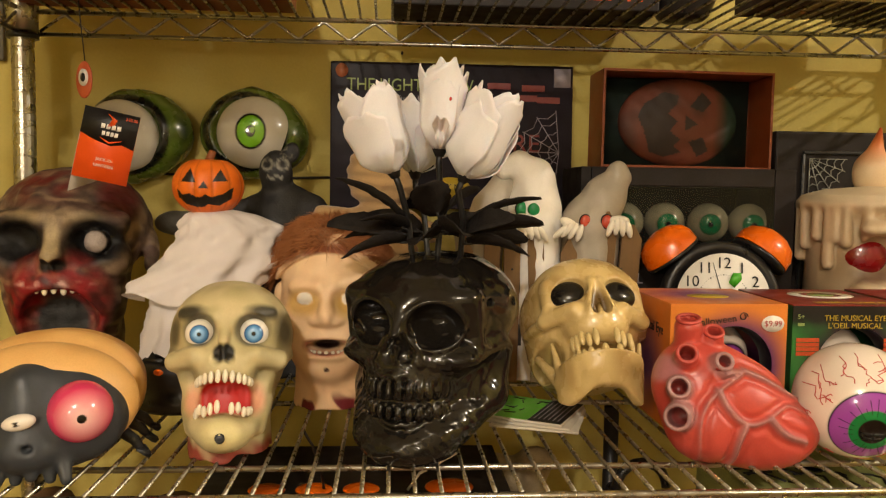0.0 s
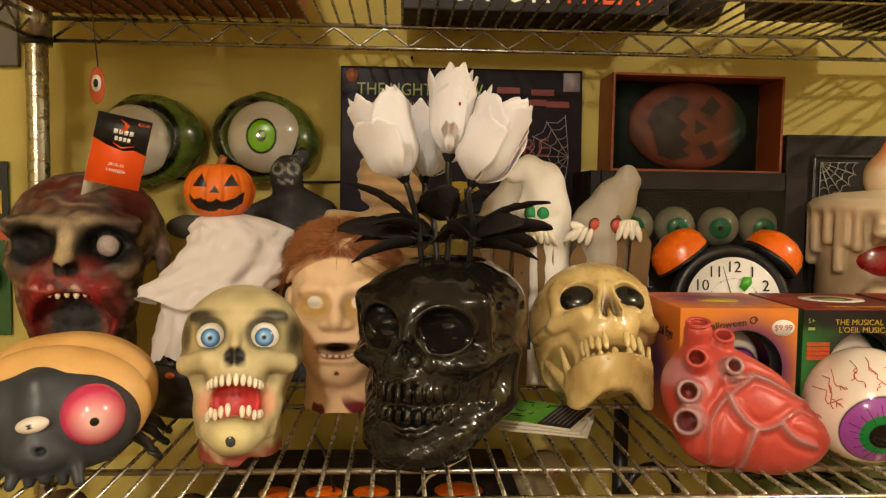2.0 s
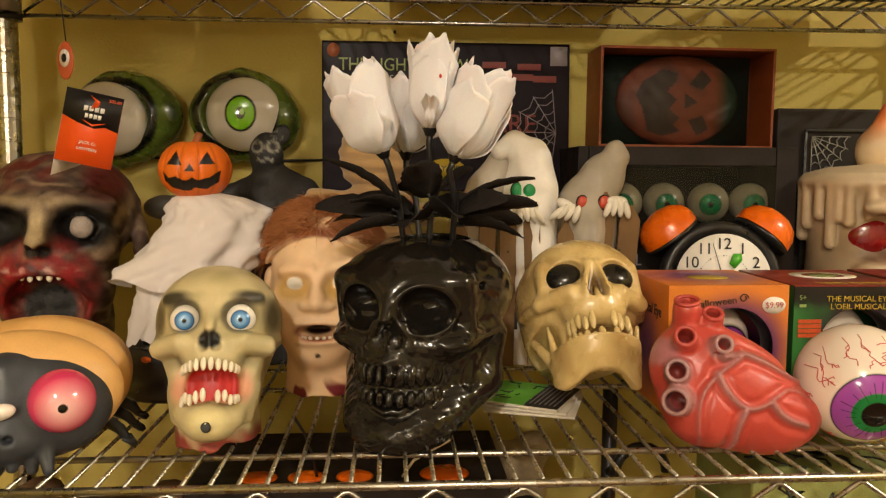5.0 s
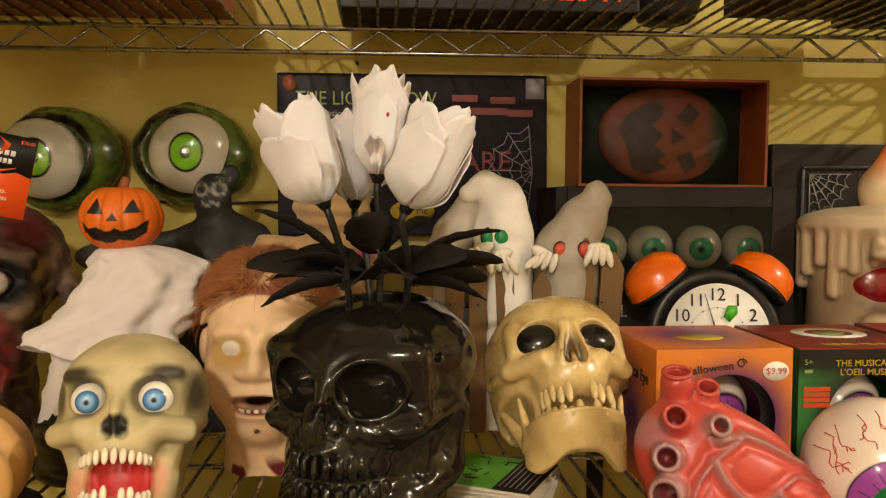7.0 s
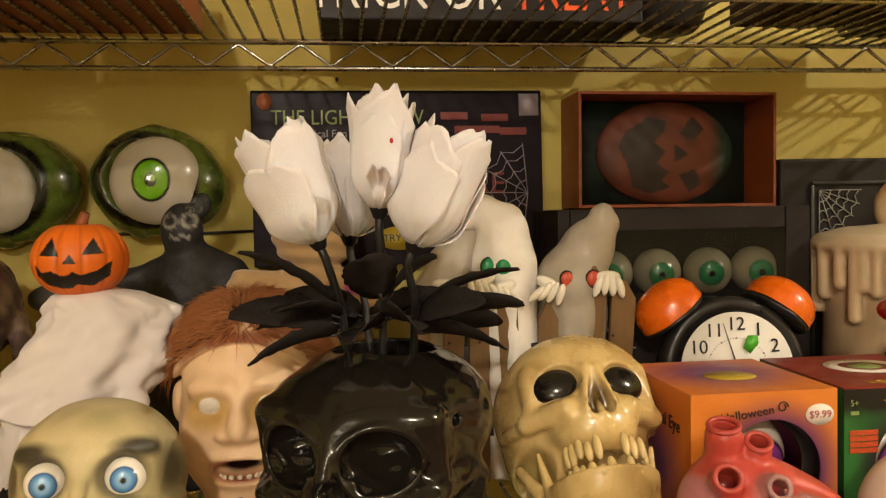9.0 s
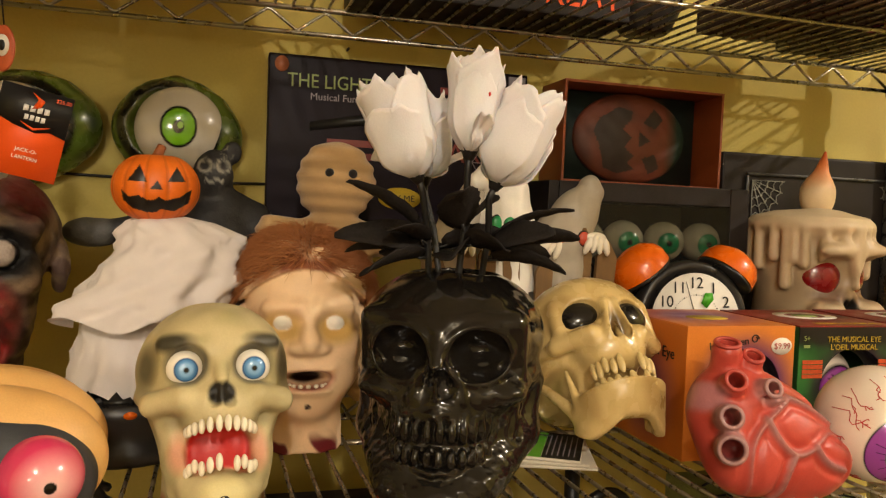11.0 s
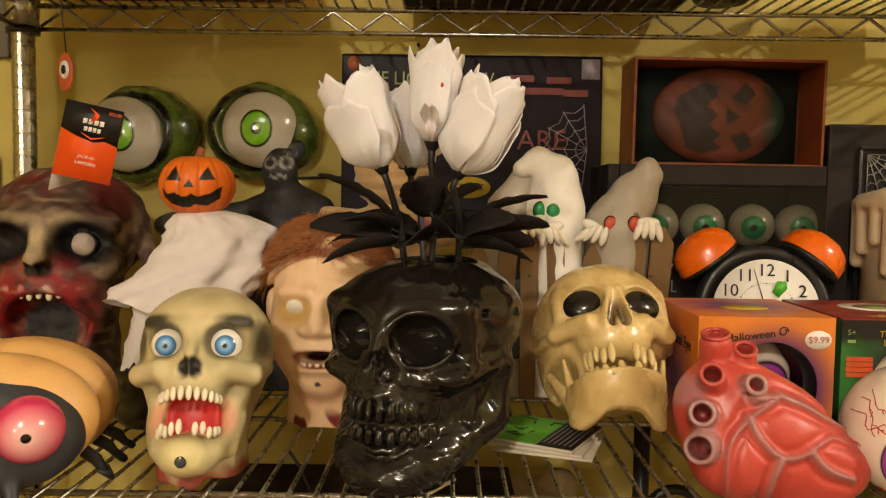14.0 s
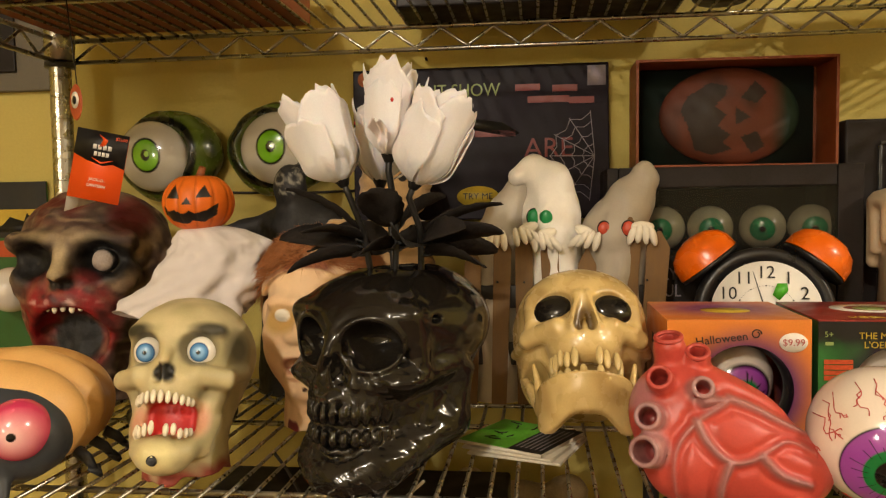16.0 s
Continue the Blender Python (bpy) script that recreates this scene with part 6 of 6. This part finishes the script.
g_right = ghost([((0.060, 0.0, 0.176), 0.033), ((0.077, 0.0, 0.210), 0.024), ((0.092, -0.002, 0.232), 0.014), ((0.090, -0.003, 0.240), 0.011)], (0.060, 0, 0.0), "a59c8d", 0.034)
M["ghost_green"], M["ghost_red"] = mat("ghost_eye_green", "178a4c", 0.35), mat("ghost_eye_red", "b8452e", 0.35)
GHOST_EYES = {"white ghost with a hooked tip": [(-0.082, 0.166, 0.006, -0.020, "ghost_red")],
              "white ghost with green eyes": [(-0.0225, 0.1945, 0.0085, -0.0235, "ghost_green"), (-0.0095, 0.1945, 0.0085, -0.0275, "ghost_green")],
              "greyish ghost with red eyes": [(0.048, 0.182, 0.0072, -0.0300, "ghost_red"), (0.072, 0.182, 0.0075, -0.0320, "ghost_red")]}
for me, lb in ((g_left, "white ghost with a hooked tip"), (g_mid, "white ghost with green eyes"), (g_right, "greyish ghost with red eyes")):
    body = part("ghost", me, M["paint"], fence, lb)
    for x, z, r, y, col in GHOST_EYES[lb]:
        part("eye", ball(r + 0.0011, n=24, squash=(0.85, 0.35, 1)), M["ink"], body, "black eye outline", m=pose(x, y, z))
        part("eye", ball(r, n=24, squash=(0.85, 0.45, 1)), M[col], body, m=pose(x, y - 0.0008, z))
        part("pupil", ball(0.0016, n=12, squash=(1, 0.5, 1)), M["ink"], body, m=pose(x + 0.002, y - r * 0.42, z - 0.001))
finger = ball(1.0, n=12)
finger.materials.append(mat("ghost_white", "e9e2d2", 0.5))
for hx, hz, lean in ((-0.064, 0.1739, 10), (-0.03, 0.1768, -25), (-0.0116, 0.171, -20), (0.0293, 0.1727, 30), (0.0851, 0.1773, 0)):
    for k in range(4):
        part("finger", finger, M["white"], fence, m=pose(hx - 0.0105 + 0.007 * k, -0.0375 - 0.001 * (k % 2), hz - 0.002 * abs(k - 1.2), 8, lean + 18 - 11 * k, 0) @ Matrix.Diagonal((0.0038, 0.0038, 0.0105, 1)))
    part("palm", finger, M["white"], fence, m=pose(hx, -0.034, hz + 0.006, 0, lean, 0) @ Matrix.Diagonal((0.0125, 0.005, 0.006, 1)))


# ---- soft figures at the back ----
def mummy_field(P):
    d = ell(P, (0, 0, 0.232), (0.041, 0.030, 0.043))
    d = su(d, ell(P, (0, 0, 0.13), (0.044, 0.032, 0.075)), 0.012)
    d = su(d, cap(P, (-0.03, 0, 0.175), (-0.068, -0.012, 0.180), 0.015, 0.014), 0.01)
    d = su(d, cap(P, (0.03, 0, 0.175), (0.058, -0.014, 0.165), 0.015, 0.013), 0.01)
    for s in (-1, 1):
        d = su(d, cap(P, (s * 0.02, 0, 0.08), (s * 0.03, -0.01, 0.012), 0.018, 0.014), 0.01)
    return np.maximum(d + 0.0012 * np.sin(P[:, 2] * 420 + 20 * P[:, 0]) + 0.001 * lumps(P, 60), -P[:, 2])


def mummy_paint(P):
    C = np.tile(np.array(lin("b89668")), (len(P), 1))
    C = blend(C, "96774d", 0.5 * np.clip(lumps(P, 40), 0, 1))
    return blend(C, "b04a86", soft(np.linalg.norm(P - np.array((0.036, -0.02, 0.178)), axis=1), 0.008, 0.003))


solid("mummy_doll", add_balls(form(mummy_field, (-0.09, -0.05, -0.004), (0.085, 0.045, 0.285), 0.003, 1.0, mummy_paint), [((x, -0.0285, 0.240), (0.0048, 0.003, 0.0048), "17100c") for x in (-0.011, 0.013)]), mat("felt", rough=0.95, painted=True, bump=0.6, fine=1200, sheen=0.4),
      pose(-0.010, 0.945, SHELF, 0, 0, 0), "tan felt mummy doll with black dot eyes", "doll")


def imp_field(P):
    d = ell(P, (0, -0.008, 0.240), (0.019, 0.020, 0.024))
    d = su(d, ell(P, (0.018, -0.004, 0.262), (0.010, 0.006, 0.012)), 0.006)
    d = su(d, ell(P, (0.006, 0, 0.185), (0.040, 0.026, 0.042)), 0.012)
    d = su(d, cap(P, (0, 0, 0.17), (0, 0, 0.0), 0.032, 0.046), 0.02)
    d = su(d, cap(P, (-0.03, 0, 0.195), (-0.10, -0.010, 0.178), 0.014, 0.012), 0.01)
    d = su(d, ell(P, (-0.118, -0.012, 0.178), (0.022, 0.014, 0.014)), 0.008)
    d = su(d, cap(P, (0.04, 0, 0.195), (0.062, -0.014, 0.165), 0.018, 0.015), 0.01)
    d = ss(d, ell(mirror(P), (0.009, -0.027, 0.248), (0.006, 0.006, 0.005)), 0.003)
    return np.maximum(d + 0.0018 * lumps(P, 90), -P[:, 2])


def imp_paint(P):
    C = np.tile(np.array(lin("1d1c1e")), (len(P), 1))
    C = blend(C, "3a393c", 0.6 * np.clip(lumps(P, 70), 0, 1))
    C = blend(C, "8a8880", soft(np.abs(P[:, 2] - 0.233 - 0.0015 * np.sin(P[:, 0] * 1500)), 0.0012, 0.0008) * (np.abs(P[:, 0]) < 0.010) * (P[:, 1] < -0.01))
    C = blend(C, "777468", soft(np.hypot(P[:, 0] - 0.012, P[:, 2] - 0.262) + (P[:, 1] > 0), 0.006, 0.002) * (np.sin(P[:, 0] * 2200) > 0))
    eye = np.abs(np.hypot(np.abs(P[:, 0]) - 0.009, P[:, 2] - 0.248) - 0.0062)
    C = blend(C, "a09c90", 0.8 * soft(eye, 0.0008, 0.001) * (P[:, 1] < -0.012))
    return blend(C, "55534f", soft(np.linalg.norm(P - np.array((-0.118, -0.012, 0.178)), axis=1), 0.022, 0.006))


solid("dark_figure", form(imp_field, (-0.15, -0.06, -0.004), (0.09, 0.055, 0.285), 0.003, 1.0, imp_paint), M["latex"],
      pose(-0.134, 0.955, SHELF - 0.006, 0, 0, 0), "black rubber creature figure with outstretched arm", "figure")

# folded booklets on the shelf
page = mat("page_paper", "cfc8b8", 0.7, var=0.08)
lime = mat("lime_print", "5fae2c", 0.45, var=0.2, scale=90)
for k in range(3):
    bk = thing("booklet", pose(0.142 - 0.003 * k, 0.722 + 0.003 * k, SHELF + 0.0028 * k + 0.0002, 0, 0, -19 - 5 * k), "folded green and black printed leaflet on the wire shelf", "leaflet", "stack of leaflets")
    for z in (0.0, 0.0009, 0.0018):
        part("sheet", box(0.080, 0.076, 0.0007, 0.0003, (0, 0, z)), page, bk)
    part("fold", tube([(-0.040, -0.038, 0.0013), (0.040, -0.038, 0.0013)], 0.0013, 10), page, bk, "rounded paper fold")
    if k == 2:
        part("print", box(0.048, 0.075, 0.0003, at=(-0.016, 0, 0.0026)), lime, bk, "lime green printed half", smooth=False)
        part("print", box(0.031, 0.075, 0.0003, at=(0.0240, 0, 0.0026)), M["ink"], bk, "black printed half", smooth=False)
        rb = random.Random(2)
        for i in range(9):
            x, y = rb.uniform(-0.03, 0.002), rb.uniform(-0.03, 0.03)
            part("scribble", tube([(x + 0.004 * j * math.cos(i * 1.3) + rb.uniform(-1, 1) * 0.002, y + 0.003 * j * math.sin(i * 1.3), 0.0031) for j in range(4)], 0.0007, 4), M["ink"], bk)
        for i in range(6):
            part("printed_bar", box(0.001, 0.06, 0.0003, at=(0.012 + 0.0045 * i, 0, 0.0029)), grey_ink, bk, smooth=False)


# ---- on the upper shelf ----
UP = 1.6245
brown = mat("red_brown_card", "8a4a2e", 0.55, var=0.2, scale=14)
cb = thing("carton", pose(-0.272, 0.80, UP), "flat red-brown carton lying on the upper shelf", "box")
part("body", box(0.315, 0.36, 0.05, 0.003), brown, cb, smooth=False)
part("lid", box(0.321, 0.366, 0.02, 0.003, (0, 0, 0.04)), brown, cb, smooth=False)
sign = thing("trick_or_treat_sign", pose(0.155, 0.955, UP), "black box sign with white and orange lettering", "sign")
part("body", box(0.310, 0.082, 0.16, 0.002), M["blackcard"], sign, smooth=False)
write("lettering", "TRICK OR", 0.050, pose(-0.075, -0.0415, 0.026), M["white"], sign, 0.8)
write("lettering", "TREAT", 0.050, pose(0.085, -0.0415, 0.026), orange_card, sign, 0.8)
bowl = thing("black_pot", pose(0.352, 0.955, UP), "black round pot standing on the upper shelf", "pot")
part("pot", lathe([(0, 0), (0.026, 0), (0.031, 0.004), (0.042, 0.03), (0.045, 0.06), (0.038, 0.085), (0.041, 0.09), (0.036, 0.088), (0.03, 0.07), (0, 0.066)], 40), M["blackplastic"], bowl)
part("handle", tube([(0.04 * math.cos(a), 0, 0.088 + 0.05 * math.sin(a)) for a in [k * math.pi / 12 for k in range(13)]], 0.0022, 8), M["blackplastic"], bowl, "wire handle")
db = thing("dark_carton", pose(0.474, 0.765, UP), "dark brown carton on the upper shelf", "box")
part("body", box(0.138, 0.33, 0.03, 0.003), mat("dark_brown_card", "2c1d16", 0.6, var=0.3, scale=20), db, smooth=False)
part("tape", box(0.04, 0.332, 0.0315, 0.002, (0, 0, -0.0006)), mat("brown_tape", "5a4630", 0.35), db, "brown parcel tape", smooth=False)
ab = thing("activity_box", pose(0.600, 0.86, UP), "dark box with pink and green printed letters", "box")
part("body", box(0.105, 0.22, 0.066, 0.003), M["blackcard"], ab, smooth=False)
for i, (x, c) in enumerate(((-0.033, "a23a6e"), (0.0, "9bb85a"), (0.033, "a23a6e"))):
    part("printed_patch", box(0.028, 0.0006, 0.05, at=(x, -0.1103, 0.012)), mat("patch_ink", c, 0.5), ab, smooth=False)
    part("printed_patch", box(0.028, 0.08, 0.0006, at=(x, -0.06, -0.0004)), mat("patch_ink", c, 0.5), ab, smooth=False)


# ---- on the shelf below ----
LOW = 0.8155
nb = thing("night_light_box", pose(-0.03, 0.80, LOW), "black box with orange pumpkins printed on top", "box")
part("body", box(0.30, 0.16, 0.310, 0.003), M["blackcard"], nb, smooth=False)
for i in range(3):
    part("pumpkin_print", ball(0.018, n=20, squash=(1, 0.8, 0.25)), M["orange"], nb, "orange pumpkin", m=pose(-0.085 + 0.045 * i, -0.055, 0.3105))
part("pumpkin_print", ball(0.024, n=20, squash=(1, 0.8, 0.25)), M["orange"], nb, "orange pumpkin", m=pose(0.09, -0.052, 0.3105))
hook = thing("walking_cane", pose(0.272, 0.93, LOW), "black pole with a crook standing on the lower shelf", "cane")
part("pole", tube([(0, 0, 0), (0, 0, 0.34)], 0.009, 12), M["blackplastic"], hook)
part("crook", tube([(0, 0, 0.24)] + [(0.03 - 0.03 * math.cos(a), -0.03, 0.25 + 0.03 * math.sin(a)) for a in [k * math.pi / 10 for k in range(11)]], 0.006, 10), M["blackplastic"], hook, "curved black crook")


def toy_lump(name, m, r, col, label):
    f = lambda P: su(su(ell(P, (0, 0, 0.55), (0.5, 0.42, 0.5)), ell(P, (0, -0.05, 1.2), (0.4, 0.36, 0.38)), 0.15), ell(mirror(P), (0.32, 0, 1.5), (0.14, 0.1, 0.15)), 0.08) + 0.03 * lumps(P, 11)
    return solid(name, form(lambda P: np.maximum(f(P), -P[:, 2]), (-0.7, -0.6, -0.1), (0.7, 0.6, 1.8), 0.06, r, lambda P: blend(np.tile(np.array(lin(col)), (len(P), 1)), "1c130d", 0.6 * np.clip(lumps(P, 6), 0, 1))), M["latex"], m, label, "figure")


toy_lump("brown_figure", pose(-0.265, 0.77, LOW), 0.185, "5a4028", "brown fuzzy creature figure on the lower shelf")
toy_lump("black_figure", pose(0.195, 0.76, LOW), 0.17, "171414", "black creature figure on the lower shelf")
toy_lump("pale_figure", pose(0.125, 0.95, LOW), 0.175, "b8a585", "pale ghostly figure on the lower shelf")
tb = thing("branch_box", pose(0.44, 0.80, LOW), "pale green box printed with dark branches", "box")
part("body", box(0.17, 0.14, 0.31, 0.003), mat("pale_green_card", "8f9456", 0.6, var=0.3, scale=30), tb, smooth=False)
rb = random.Random(9)
for i in range(14):
    x, z = rb.uniform(-0.075, 0.06), rb.uniform(0.16, 0.29)
    pts = [(x, -0.0708, z)]
    for j in range(4):
        pts.append((max(-0.082, min(0.082, pts[-1][0] + rb.uniform(-0.016, 0.018))), -0.0708, min(0.305, pts[-1][2] + rb.uniform(-0.004, 0.02))))
    part("printed_branch", tube(pts, 0.0016, 5), M["ink"], tb)
    part("printed_branch", tube([(p[0], (p[2] - 0.24) * 0.9, 0.3105) for p in pts], 0.0014, 5), M["ink"], tb)
wire = solid("white_cable", tube([(0.06, 0.66, 1.19), (0.045, 0.69, 1.17), (0.03, 0.72, 1.15), (0.02, 0.74, 1.127)], 0.0014, 6), M["white"], Matrix(), "thin white cable hanging to a box below", "cable")
dome = solid("black_cable", tube([(-0.075, 0.70, 1.197), (-0.068, 0.71, 1.18), (-0.062, 0.73, 1.15), (-0.06, 0.74, 1.127)], 0.0014, 6), M["stem"], Matrix(), "thin black cable hanging below the wire shelf", "cable")


# ---- on the wall past the shelving ----
wc = thing("blister_card", pose(-0.565, WALL - 0.004, 1.225), "black and green hanging card with an eyeball in a blister", "package")
part("card", box(0.125, 0.003, 0.225, 0.001, (0, -0.0015, 0)), mat("green_card", "2c5a24", 0.45, var=0.2), wc, smooth=False)
part("header", box(0.125, 0.001, 0.075, at=(0, -0.0040, 0.150)), M["ink"], wc, smooth=False)
part("picture", box(0.11, 0.001, 0.03, at=(0, -0.0052, 0.158)), yellow_ink, wc, smooth=False)
part("picture", plate([(-0.02, 0), (0.045, 0), (0.045, 0.012), (0.035, 0.025), (0.03, 0.014), (0.01, 0.020), (0.0, 0.010)], 0.0005), M["ink"], wc, "black castle print", m=pose(0, -0.0062, 0.158))
part("band", box(0.125, 0.001, 0.022, at=(0, -0.0046, 0.124)), mat("orange_band", "b0481a", 0.5), wc, smooth=False)
part("eyeball", ball(0.030, lambda p: blend(np.tile(np.array(lin("d8d0c4")), (len(p), 1)), "1c3f9a", soft(np.linalg.norm(p[:, [0, 2]], axis=1) + (p[:, 1] > 0), 0.45, 0.05)), 40), M["eyewhite"], wc, "white eyeball with blue iris", m=pose(0.025, -0.030, 0.082, 0, 0, -30))
ws = thing("wall_sign", pose(-0.60, WALL - 0.012, 1.570), "grey framed black sign on the yellow wall", "sign")
part("frame", box(0.20, 0.010, 0.20, 0.002, (0.015, 0.006, 0.0)), mat("grey_board", "5d5647", 0.6), ws, smooth=False)
part("panel", box(0.13, 0.004, 0.17, 0.001, (0.0, -0.0014, 0.025)), M["blackcard"], ws, smooth=False)
